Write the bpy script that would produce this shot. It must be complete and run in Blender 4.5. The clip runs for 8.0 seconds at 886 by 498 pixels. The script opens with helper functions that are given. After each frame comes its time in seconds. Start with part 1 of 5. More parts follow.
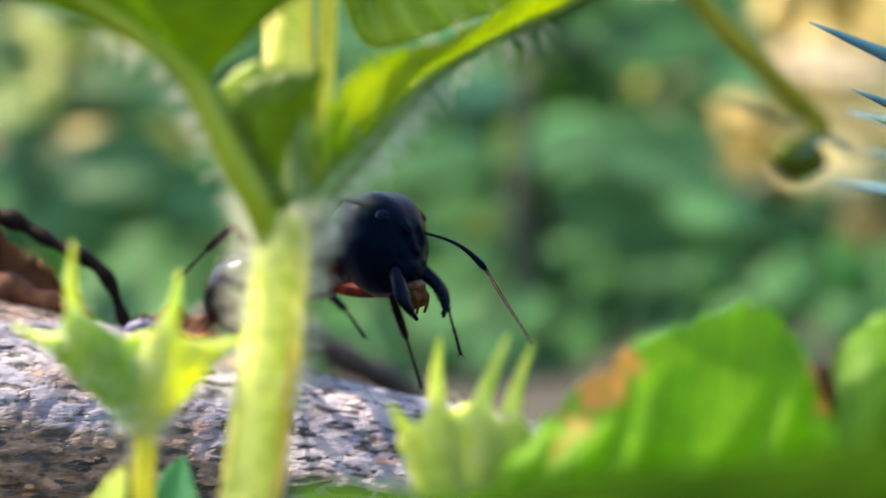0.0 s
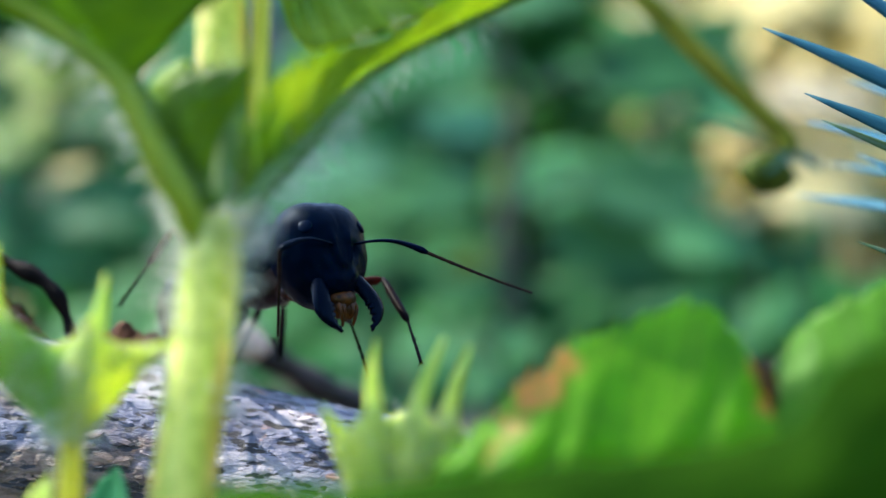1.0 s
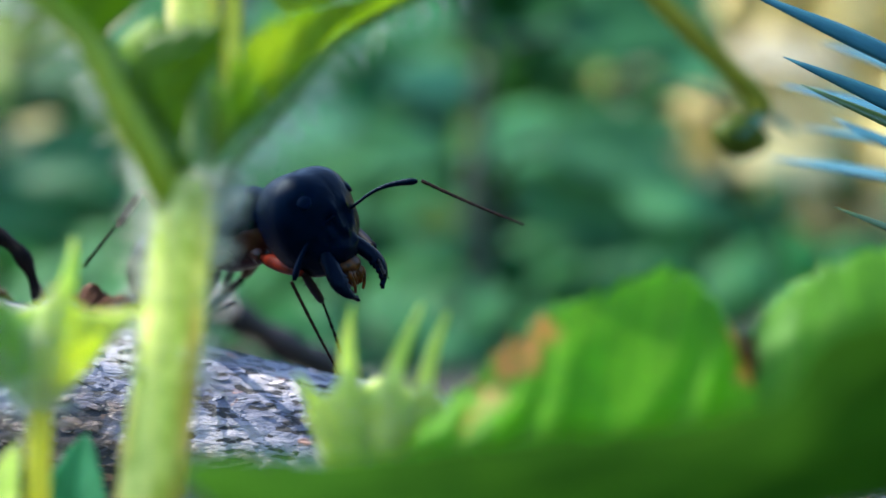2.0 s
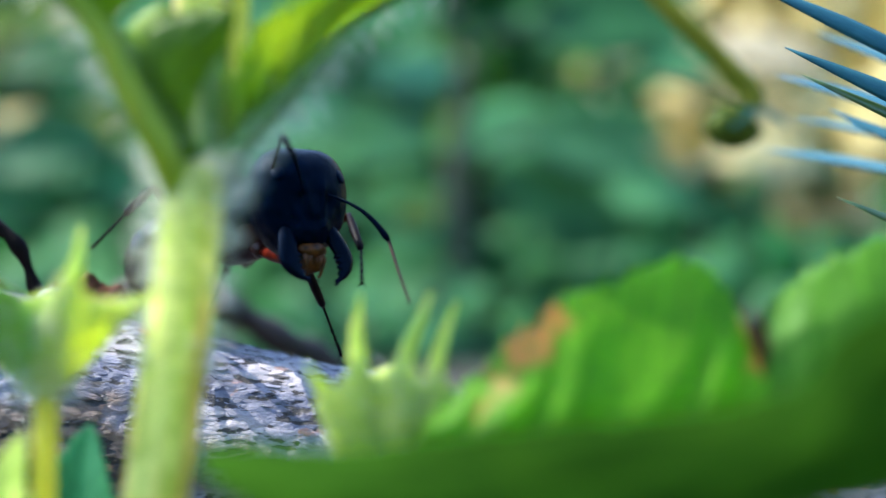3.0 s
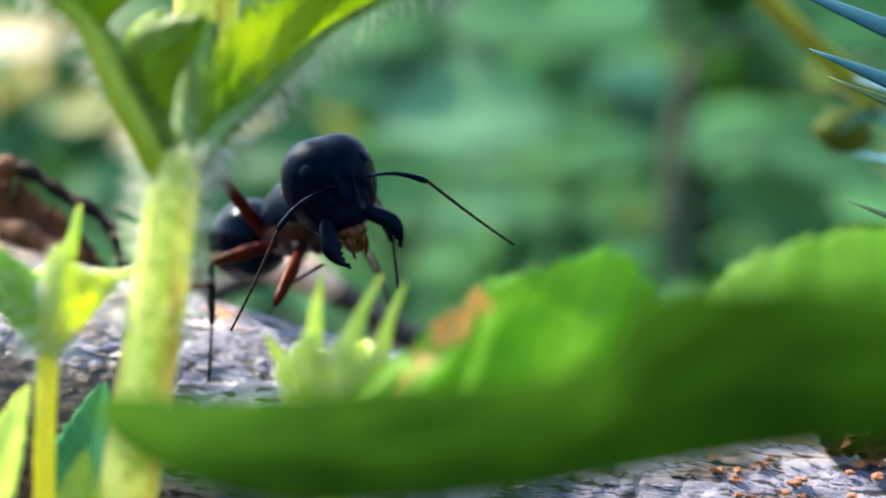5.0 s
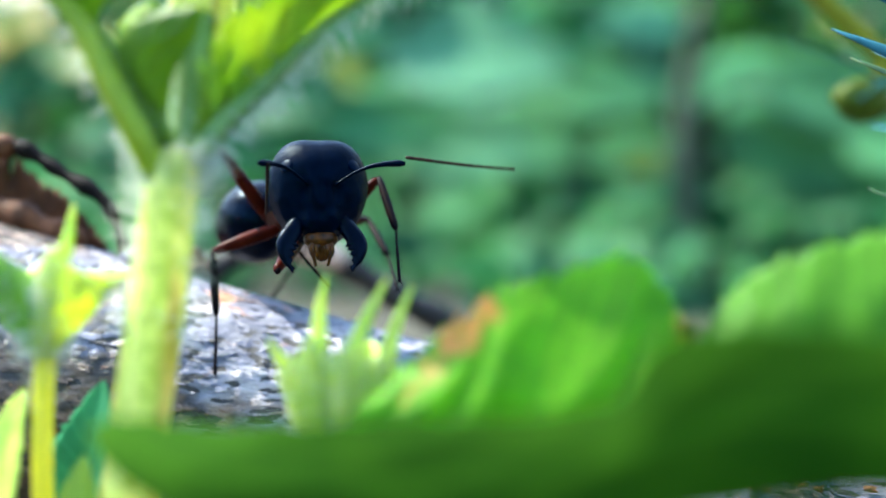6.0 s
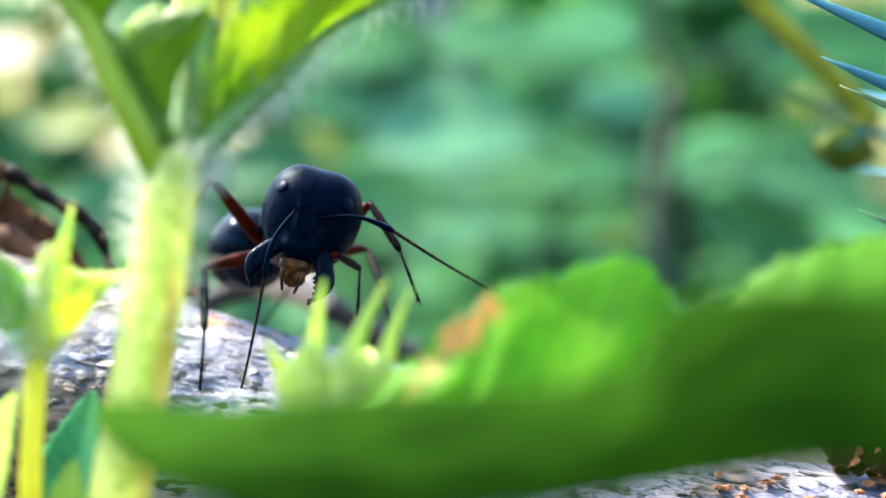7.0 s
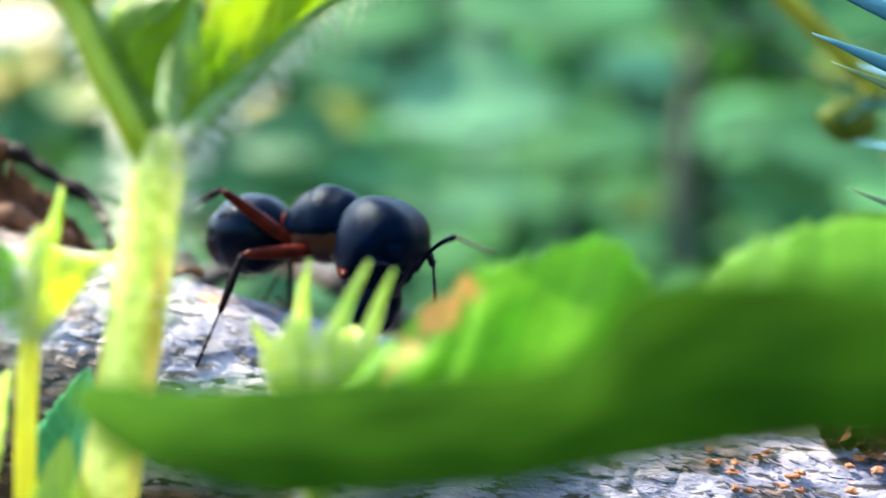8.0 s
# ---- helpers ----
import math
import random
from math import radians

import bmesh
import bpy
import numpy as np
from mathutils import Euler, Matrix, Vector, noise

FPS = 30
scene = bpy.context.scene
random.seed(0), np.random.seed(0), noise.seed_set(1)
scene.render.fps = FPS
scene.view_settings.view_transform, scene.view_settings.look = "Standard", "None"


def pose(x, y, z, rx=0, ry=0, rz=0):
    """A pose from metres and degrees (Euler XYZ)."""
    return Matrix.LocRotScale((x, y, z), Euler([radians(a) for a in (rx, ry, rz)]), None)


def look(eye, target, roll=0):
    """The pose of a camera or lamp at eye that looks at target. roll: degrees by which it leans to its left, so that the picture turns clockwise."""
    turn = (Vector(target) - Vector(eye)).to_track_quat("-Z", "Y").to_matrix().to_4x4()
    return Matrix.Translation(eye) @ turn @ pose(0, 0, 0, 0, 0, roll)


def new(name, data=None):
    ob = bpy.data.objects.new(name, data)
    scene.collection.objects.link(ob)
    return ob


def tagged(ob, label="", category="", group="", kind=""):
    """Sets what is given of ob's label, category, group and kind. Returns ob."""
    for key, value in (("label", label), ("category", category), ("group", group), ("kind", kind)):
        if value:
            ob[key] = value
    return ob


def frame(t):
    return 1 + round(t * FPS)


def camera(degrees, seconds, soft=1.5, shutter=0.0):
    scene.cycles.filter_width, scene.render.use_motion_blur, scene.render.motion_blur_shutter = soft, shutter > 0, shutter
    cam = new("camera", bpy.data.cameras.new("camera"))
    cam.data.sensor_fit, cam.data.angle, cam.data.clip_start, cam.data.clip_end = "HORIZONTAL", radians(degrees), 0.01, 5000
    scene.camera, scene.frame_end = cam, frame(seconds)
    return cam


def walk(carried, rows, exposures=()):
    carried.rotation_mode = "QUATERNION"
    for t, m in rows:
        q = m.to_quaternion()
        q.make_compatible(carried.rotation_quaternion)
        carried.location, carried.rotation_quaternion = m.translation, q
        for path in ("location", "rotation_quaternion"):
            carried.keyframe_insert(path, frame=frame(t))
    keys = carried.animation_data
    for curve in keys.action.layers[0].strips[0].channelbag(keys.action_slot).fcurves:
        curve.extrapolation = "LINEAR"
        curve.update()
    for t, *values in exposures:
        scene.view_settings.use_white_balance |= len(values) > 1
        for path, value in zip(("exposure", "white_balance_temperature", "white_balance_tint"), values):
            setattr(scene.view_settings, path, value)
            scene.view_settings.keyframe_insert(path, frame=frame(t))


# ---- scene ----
cam = camera(40, 8.0, soft=1.5, shutter=0.5)
cam.data.dof.use_dof = True
cam.data.dof.focus_distance = 0.0502
cam.data.dof.aperture_fstop = 25.5
cam.data.dof.aperture_blades = 0
MM = 0.001


def mm_pose(x, y, z, rx=0, ry=0, rz=0):
    return pose(x * MM, y * MM, z * MM, rx, ry, rz)


# seconds, eye in millimetres, turn to the left, upward tilt, lean
CAMERA_ROWS = (
    (0, 0.37, -0.42, 0.72, 0.30, -1.12, -0.80),
    (0.5, -0.76, 1.14, 0.43, -2.36, -0.01, -0.38),
    (1, 2.27, 0.47, -0.55, 0.09, 0.73, -1.31),
    (1.5, 2.28, 0.92, 0.03, -0.90, -0.82, -1.13),
    (1.7, 2.18, 1.12, -0.09, -1.16, -1.12, -1.14),
    (2.8, 1.14, 1.00, -0.41, -2.13, -1.60, -0.58),
    (3, 0.96, 1.30, -0.40, -2.50, -1.67, -0.86),
    (3.5, 1.42, 0.96, -0.71, -2.41, -1.60, -0.41),
    (4, 5.03, -0.24, -1.03, 1.63, -1.28, -0.15),
    (4.5, 6.53, -0.47, -0.45, 3.70, -2.02, 0.21),
    (5, 10.50, -0.95, -0.97, 9.07, -1.38, 0.64),
    (5.2, 9.62, -0.45, -0.12, 8.30, -2.62, 0.60),
    (6.3, 10.87, 0.64, 0.95, 10.17, -4.25, 0.93),
    (6.5, 11.24, 0.48, -0.86, 10.29, -1.23, 1.87),
    (7, 9.39, 0.35, -1.53, 8.13, -0.38, 1.32),
    (7.5, 9.20, 0.44, -0.50, 8.21, -1.86, 0.88),
    (8, 10.86, 0.08, -1.06, 9.34, -1.95, 1.07),
)


def eye_pose(x, y, z, turn, tilt, lean):
    return mm_pose(x, y, z) @ pose(0, 0, 0, 0, 0, turn) @ pose(0, 0, 0, 90 + tilt) @ pose(0, 0, 0, 0, 0, lean)


walk(cam, [(t, eye_pose(*row)) for t, *row in CAMERA_ROWS],
     exposures=[(0.0, 2.59, 8000, 14), (0.5, 2.19, 6100, 5), (1.0, 2.33, 6200, 5), (1.5, 2.31, 6100, 3), (3.5, 2.40, 6000, 5), (4.5, 2.55, 6900, 6), (5.0, 2.68, 7100, 5), (6.4, 3.03, 5900, -3), (7.0, 3.15, 6600, 2), (8.0, 3.13, 6900, 3)])

# ---- daylight ----
SUN_TURN, SUN_UP = radians(-74), radians(53)   # from the left
world = bpy.data.worlds.new("sky")
scene.world = world
world.use_nodes = True
wn = world.node_tree
sky = wn.nodes.new("ShaderNodeTexSky")
sky.sky_type, sky.sun_disc = "NISHITA", False
sky.sun_elevation, sky.sun_rotation = SUN_UP, SUN_TURN
wn.links.new(sky.outputs[0], wn.nodes["Background"].inputs[0])
wn.nodes["Background"].inputs[1].default_value = 0.15
sun_data = bpy.data.lights.new("sun", "SUN")
sun_data.energy, sun_data.angle, sun_data.color = 2.7, radians(0.6), (1.0, 0.93, 0.8)
sun = new("sun", sun_data)
to_sun = Vector((math.sin(SUN_TURN) * math.cos(SUN_UP), math.cos(SUN_TURN) * math.cos(SUN_UP), math.sin(SUN_UP)))
sun.matrix_world = look(to_sun, (0, 0, 0))


# ---- materials ----
def nodes_of(name):
    m = bpy.data.materials.new(name)
    m.use_nodes = True
    return m, m.node_tree, m.node_tree.nodes["Principled BSDF"]


def link(nt, a, b):
    nt.links.new(a, b)


def noise_node(nt, size, detail=4.0, coord="Object", rough=0.55, stretch=None):
    """Noise whose grains are about size millimetres across."""
    c = nt.nodes.new("ShaderNodeNewGeometry" if coord == "World" else "ShaderNodeTexCoord")
    coord = "Position" if coord == "World" else coord
    n = nt.nodes.new("ShaderNodeTexNoise")
    n.inputs["Scale"].default_value = 1.0 / (size * MM)
    n.inputs["Detail"].default_value = detail
    n.inputs["Roughness"].default_value = rough
    if stretch:
        mp = nt.nodes.new("ShaderNodeMapping")
        mp.inputs["Scale"].default_value = stretch
        link(nt, c.outputs[coord], mp.inputs[0])
        link(nt, mp.outputs[0], n.inputs[0])
    else:
        link(nt, c.outputs[coord], n.inputs[0])
    return n.outputs["Fac"]


def ramp_node(nt, fac, stops):
    r = nt.nodes.new("ShaderNodeValToRGB")
    link(nt, fac, r.inputs[0])
    els = r.color_ramp.elements
    while len(els) < len(stops):
        els.new(0.5)
    for e, (p, c) in zip(els, stops):
        e.position, e.color = p, (*c, 1)
    return r.outputs[0]


def mix_node(nt, fac, a, b, mode="MIX"):
    n = nt.nodes.new("ShaderNodeMix")
    n.data_type, n.blend_type = "RGBA", mode
    for sock, v in ((n.inputs[0], fac), (n.inputs[6], a), (n.inputs[7], b)):
        if isinstance(v, (int, float)):
            sock.default_value = v
        elif isinstance(v, tuple):
            sock.default_value = (*v, 1)
        else:
            link(nt, v, sock)
    return n.outputs[2]


def math_node(nt, op, a, b=0.0):
    n = nt.nodes.new("ShaderNodeMath")
    n.operation = op
    for sock, v in zip(n.inputs, (a, b)):
        if isinstance(v, (int, float)):
            sock.default_value = v
        else:
            link(nt, v, sock)
    return n.outputs[0]


def bump_node(nt, height, deep, strength=1.0):
    b = nt.nodes.new("ShaderNodeBump")
    b.inputs["Strength"].default_value = strength
    b.inputs["Distance"].default_value = deep * MM
    link(nt, height, b.inputs["Height"])
    return b.outputs[0]


def through_light(nt, p, colour, share):
    """Lets light pass: mixes a translucent layer with the surface p."""
    tr = nt.nodes.new("ShaderNodeBsdfTranslucent")
    link(nt, colour, tr.inputs[0])
    mx = nt.nodes.new("ShaderNodeMixShader")
    mx.inputs[0].default_value = share
    link(nt, p.outputs[0], mx.inputs[1])
    link(nt, tr.outputs[0], mx.inputs[2])
    link(nt, mx.outputs[0], nt.nodes["Material Output"].inputs[0])


def plain_mat(name, dark, light, size, fine, rough, deep=0.02, share=0.0, glow=None, spec=0.5, metal=0.0, vary=0.0, stretch=None):
    m, nt, p = nodes_of(name)
    big = ramp_node(nt, noise_node(nt, size, 3, stretch=stretch), [(0.3, dark), (0.7, light)])
    grain = noise_node(nt, fine, 5, stretch=stretch)
    col = mix_node(nt, 0.35, big, ramp_node(nt, grain, [(0.25, (0.45, 0.45, 0.45)), (0.75, (1, 1, 1))]), "MULTIPLY")
    if vary:
        info = nt.nodes.new("ShaderNodeObjectInfo")
        hsv = nt.nodes.new("ShaderNodeHueSaturation")
        link(nt, math_node(nt, "ADD", math_node(nt, "MULTIPLY", info.outputs["Random"], vary), 1 - vary / 2), hsv.inputs["Value"])
        link(nt, math_node(nt, "ADD", math_node(nt, "MULTIPLY", info.outputs["Random"], vary * 0.08), 0.5 - vary * 0.04), hsv.inputs["Hue"])
        link(nt, col, hsv.inputs["Color"])
        col = hsv.outputs[0]
    link(nt, col, p.inputs["Base Color"])
    p.inputs["Roughness"].default_value = rough
    p.inputs["Specular IOR Level"].default_value = spec
    p.inputs["Metallic"].default_value = metal
    if deep:
        link(nt, bump_node(nt, grain, deep), p.inputs["Normal"])
    if share:
        through_light(nt, p, mix_node(nt, 1.0, col, glow or (1, 1, 1), "MULTIPLY"), share)
    return m


def leaf_mat(name, dark, light, glow, share=0.45, rough=0.45, veins=9, spots=False, gloss=0.3):
    """A living leaf: side veins and midrib from its own lengthwise and crosswise coordinates, mottling, light shining through."""
    m, nt, p = nodes_of(name)
    uv = nt.nodes.new("ShaderNodeUVMap")
    sep = nt.nodes.new("ShaderNodeSeparateXYZ")
    link(nt, uv.outputs[0], sep.inputs[0])
    across = math_node(nt, "ABSOLUTE", math_node(nt, "SUBTRACT", math_node(nt, "MULTIPLY", sep.outputs[1], 2.0), 1.0))
    run = math_node(nt, "FRACT", math_node(nt, "SUBTRACT", math_node(nt, "MULTIPLY", sep.outputs[0], float(veins)), math_node(nt, "MULTIPLY", across, 1.6)))
    side = math_node(nt, "LESS_THAN", math_node(nt, "ABSOLUTE", math_node(nt, "SUBTRACT", run, 0.5)), 0.05)
    rib = math_node(nt, "LESS_THAN", across, 0.05)
    vein = math_node(nt, "MAXIMUM", math_node(nt, "MULTIPLY", side, 0.45), rib)
    big = ramp_node(nt, noise_node(nt, 2.5, 4), [(0.3, dark), (0.7, light)])
    fine = noise_node(nt, 0.25, 4)
    col = mix_node(nt, 0.3, big, ramp_node(nt, fine, [(0.3, (0.5, 0.5, 0.5)), (0.7, (1, 1, 1))]), "MULTIPLY")
    col = mix_node(nt, math_node(nt, "MULTIPLY", vein, 0.5), col, tuple(min(1, c * 1.6) for c in light))
    if spots:
        spot_at = nt.nodes.new("ShaderNodeTexCoord")
        for x, y, z, size in spots:
            gap = nt.nodes.new("ShaderNodeVectorMath")
            gap.operation = "DISTANCE"
            gap.inputs[1].default_value = (x * MM, y * MM, z * MM)
            link(nt, spot_at.outputs["Object"], gap.inputs[0])
            ragged = math_node(nt, "ADD", math_node(nt, "DIVIDE", gap.outputs["Value"], size * MM), math_node(nt, "MULTIPLY", noise_node(nt, 0.8, 4), 1.3))
            col = mix_node(nt, ramp_node(nt, ragged, [(0.85, (1, 1, 1)), (1.0, (0, 0, 0))]), col, (0.35, 0.22, 0.07))
    info = nt.nodes.new("ShaderNodeObjectInfo")
    hsv = nt.nodes.new("ShaderNodeHueSaturation")
    link(nt, math_node(nt, "ADD", math_node(nt, "MULTIPLY", info.outputs["Random"], 0.4), 0.8), hsv.inputs["Value"])
    link(nt, col, hsv.inputs["Color"])
    col = hsv.outputs[0]
    link(nt, col, p.inputs["Base Color"])
    p.inputs["Roughness"].default_value = rough
    p.inputs["Specular IOR Level"].default_value = gloss
    height = math_node(nt, "SUBTRACT", math_node(nt, "MULTIPLY", fine, 0.5), vein)
    link(nt, bump_node(nt, height, 0.04), p.inputs["Normal"])
    through_light(nt, p, mix_node(nt, 1.0, col, glow, "MULTIPLY"), share)
    return m


LEAF = leaf_mat("leaf_green", (0.065, 0.18, 0.014), (0.12, 0.28, 0.022), (2.2, 2.1, 1.0), 0.5, gloss=0.12)
RUSTY_ROOT = (30, 40, -40.0)
LEAF_SPOT = leaf_mat("leaf_green_rusty", (0.080, 0.205, 0.010), (0.150, 0.325, 0.016), (2.8, 2.5, 0.9), 0.6, gloss=0.14, spots=tuple((x - RUSTY_ROOT[0], y - RUSTY_ROOT[1], z - RUSTY_ROOT[2], r) for x, y, z, r in ((5.6, 36.2, -3.3, 1.5), (5.1, 36.0, -3.9, 1.8), (4.6, 35.8, -4.5, 1.9), (4.1, 35.6, -5.1, 1.7), (3.5, 35.5, -5.8, 1.4), (6.3, 34.2, -6.6, 1.2), (11.55, 36.5, -4.2, 1.6), (11.6, 36.3, -5.0, 1.4))))
# weed's leaf green with shade put into the colour
LEAF_SHADE = leaf_mat("leaf_green_in_shade", (0.05, 0.105, 0.004), (0.10, 0.18, 0.008), (2.5, 2.1, 0.8), 0.5)


def stem_mat():
    m, nt, p = nodes_of("stem_pale_green")
    col = ramp_node(nt, noise_node(nt, 0.9, 4, stretch=(1, 1, 0.12)), [(0.3, (0.54, 0.66, 0.15)), (0.5, (0.70, 0.74, 0.23)), (0.7, (0.80, 0.74, 0.29))])
    red = ramp_node(nt, noise_node(nt, 1.5, 3, stretch=(1, 1, 0.12)), [(0.53, (0, 0, 0)), (0.64, (1, 1, 1))])
    col = mix_node(nt, math_node(nt, "MULTIPLY", red, 0.75), col, (0.52, 0.30, 0.10))
    fine = noise_node(nt, 0.9, 4, stretch=(1, 1, 0.7), rough=0.75)
    col = mix_node(nt, 0.8, col, ramp_node(nt, fine, [(0.42, (0.50, 0.60, 0.26)), (0.53, (1, 1, 1))]), "MULTIPLY")
    link(nt, col, p.inputs["Base Color"])
    p.inputs["Roughness"].default_value = 0.55
    link(nt, bump_node(nt, fine, 0.10), p.inputs["Normal"])
    through_light(nt, p, mix_node(nt, 1.0, col, (1.4, 1.35, 1.0), "MULTIPLY"), 0.4)
    return m


STEM = stem_mat()
# darker copy of the leaf green: the low leaf's shade is in the colour
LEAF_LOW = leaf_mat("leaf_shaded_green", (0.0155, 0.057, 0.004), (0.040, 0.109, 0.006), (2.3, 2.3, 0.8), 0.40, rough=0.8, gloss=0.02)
LEAF_TEAL = leaf_mat("leaf_teal", (0.045, 0.19, 0.09), (0.085, 0.29, 0.15), (1.8, 1.9, 1.3), 0.4, rough=0.6, gloss=0.08)
STEM_WARM = plain_mat("stem_yellow_green", (0.62, 0.62, 0.08), (0.80, 0.75, 0.16), 1.0, 0.12, 0.5, 0.02, 0.5, (1.5, 1.4, 0.8), stretch=(1, 1, 0.25))
CALYX = plain_mat("calyx_green", (0.39, 0.54, 0.07), (0.65, 0.72, 0.18), 1.1, 0.35, 0.5, 0.09, 0.45, (1.7, 1.55, 0.8))
CALYX_DEEP = plain_mat("calyx_deep_green", (0.15, 0.33, 0.02), (0.30, 0.48, 0.05), 1.1, 0.3, 0.5, 0.07, 0.4, (1.9, 1.7, 0.8))
STALK = plain_mat("leaf_stalk_olive", (0.24, 0.36, 0.012), (0.42, 0.50, 0.03), 1.3, 0.3, 0.5, 0.05, 0.4, (1.6, 1.4, 0.8), stretch=(1, 1, 0.3))
# midrib green; also the darker colour that paints shade on the stem's fork
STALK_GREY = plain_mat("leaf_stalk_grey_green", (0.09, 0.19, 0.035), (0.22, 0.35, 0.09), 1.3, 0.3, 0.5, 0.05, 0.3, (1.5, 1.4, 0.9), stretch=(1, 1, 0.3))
# paler copy of the weed's leaf green, sunlight put into the colour
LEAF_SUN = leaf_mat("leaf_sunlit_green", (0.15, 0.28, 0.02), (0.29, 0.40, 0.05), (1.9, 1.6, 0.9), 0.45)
STEM_LIME = plain_mat("stem_lime_green", (0.50, 0.53, 0.045), (0.66, 0.65, 0.09), 1.0, 0.12, 0.5, 0.02, 0.45, (1.5, 1.4, 0.8), stretch=(1, 1, 0.25))
HAIR = plain_mat("white_hair", (0.75, 0.78, 0.66), (0.9, 0.92, 0.82), 0.3, 0.1, 0.4, 0.0, 0.6)
CUTICLE = plain_mat("black_cuticle", (0.0002, 0.0011, 0.0052), (0.0004, 0.0026, 0.0105), 0.7, 0.06, 0.25, 0.024, 0, spec=0.032)
CUTICLE_SHINY = plain_mat("shiny_black_cuticle", (0.0004, 0.0012, 0.0045), (0.0015, 0.0022, 0.0065), 0.5, 0.05, 0.17, 0.006, 0, spec=0.07)
JAW = plain_mat("polished_black_jaw", (0.0002, 0.0010, 0.0045), (0.0005, 0.0022, 0.0085), 0.5, 0.05, 0.16, 0.012, 0, spec=0.05)
CUTICLE_RED = plain_mat("red_brown_cuticle", (0.016, 0.0022, 0.0015), (0.066, 0.007, 0.003), 0.6, 0.06, 0.30, 0.008, 0, spec=0.03)
# red-brown shell darkened in its colour for the shade under the head
FLANK_SHADED = plain_mat("shaded_red_flank", (0.007, 0.002, 0.002), (0.035, 0.006, 0.004), 0.6, 0.06, 0.28, 0.01, 0, spec=0.18)
CUTICLE_DARK = plain_mat("dark_brown_cuticle", (0.002, 0.002, 0.004), (0.008, 0.004, 0.004), 0.6, 0.06, 0.40, 0.006, 0, spec=0.025)
for shell in (CUTICLE, CUTICLE_SHINY, JAW):   # blue of the reflected sky put into the specular tint
    shell.node_tree.nodes["Principled BSDF"].inputs["Specular Tint"].default_value = (0.45, 0.68, 1.0, 1.0)
WHIP = plain_mat("brown_antenna", (0.006, 0.004, 0.004), (0.024, 0.013, 0.010), 0.6, 0.06, 0.45, 0.006, 0, spec=0.04)
AMBER = plain_mat("amber_mouthpart", (0.016, 0.005, 0.001), (0.12, 0.036, 0.004), 0.3, 0.06, 0.3, 0.02, 0.25, spec=0.2)
EYE = plain_mat("eye_black", (0.0003, 0.0018, 0.008), (0.0006, 0.0034, 0.014), 0.1, 0.03, 0.36, 0.003, spec=0.035)
# stronger blue sky sheen, again painted through the specular tint
for m in (CUTICLE, CUTICLE_SHINY, EYE):
    m.node_tree.nodes["Principled BSDF"].inputs["Specular Tint"].default_value = (0.2, 0.55, 1.0, 1)
DEAD = plain_mat("dead_brown_leaf", (0.025, 0.009, 0.005), (0.17, 0.062, 0.026), 1.2, 0.15, 0.7, 0.05, 0.15, spec=0.15)
CHARRED = plain_mat("black_stalk", (0.002, 0.0015, 0.0015), (0.010, 0.006, 0.005), 0.8, 0.1, 0.6, 0.05, spec=0.05)
TWIG = plain_mat("twig_bark", (0.004, 0.003, 0.003), (0.030, 0.017, 0.014), 4.5, 0.3, 0.75, 0.06)
NEEDLE = plain_mat("needle_blue_green", (0.014, 0.066, 0.100), (0.042, 0.125, 0.165), 2.0, 0.1, 0.45, 0.008, 0.1, spec=0.06, stretch=(0.2, 1, 1), vary=0.3)
NEEDLE_DARK = plain_mat("needle_dark_green", (0.02, 0.05, 0.015), (0.06, 0.11, 0.03), 2.0, 0.1, 0.3, 0.008, 0.1, stretch=(0.2, 1, 1))
BUD = plain_mat("bud_olive", (0.035, 0.062, 0.004), (0.09, 0.11, 0.010), 2.0, 0.2, 0.6, 0.03, 0.1, spec=0.1)
BUD_STALK = plain_mat("bud_stalk_olive", (0.14, 0.15, 0.01), (0.26, 0.24, 0.02), 2.0, 0.2, 0.6, 0.03, 0.1, spec=0.1)
TEAL = plain_mat("sepal_teal", (0.025, 0.11, 0.08), (0.06, 0.19, 0.14), 2.0, 0.2, 0.6, 0.03, 0.15, spec=0.15)
HUSK = plain_mat("seed_husk_grey_blue", (0.03, 0.03, 0.07), (0.12, 0.11, 0.22), 0.5, 0.1, 0.5, 0.03, spec=0.3)
# sunlight on the dead twig, put into a pale pink colour
TWIG_SUNLIT = plain_mat("sunlit_twig_pink", (0.52, 0.28, 0.20), (0.80, 0.54, 0.42), 1.0, 0.2, 0.7, 0.05)
CHIP = plain_mat("orange_inner_bark", (0.14, 0.045, 0.02), (0.42, 0.15, 0.06), 0.4, 0.1, 0.7, 0.05)
SOIL = plain_mat("forest_soil", (0.012, 0.011, 0.006), (0.045, 0.038, 0.020), 60, 3.0, 0.9, 1.5)


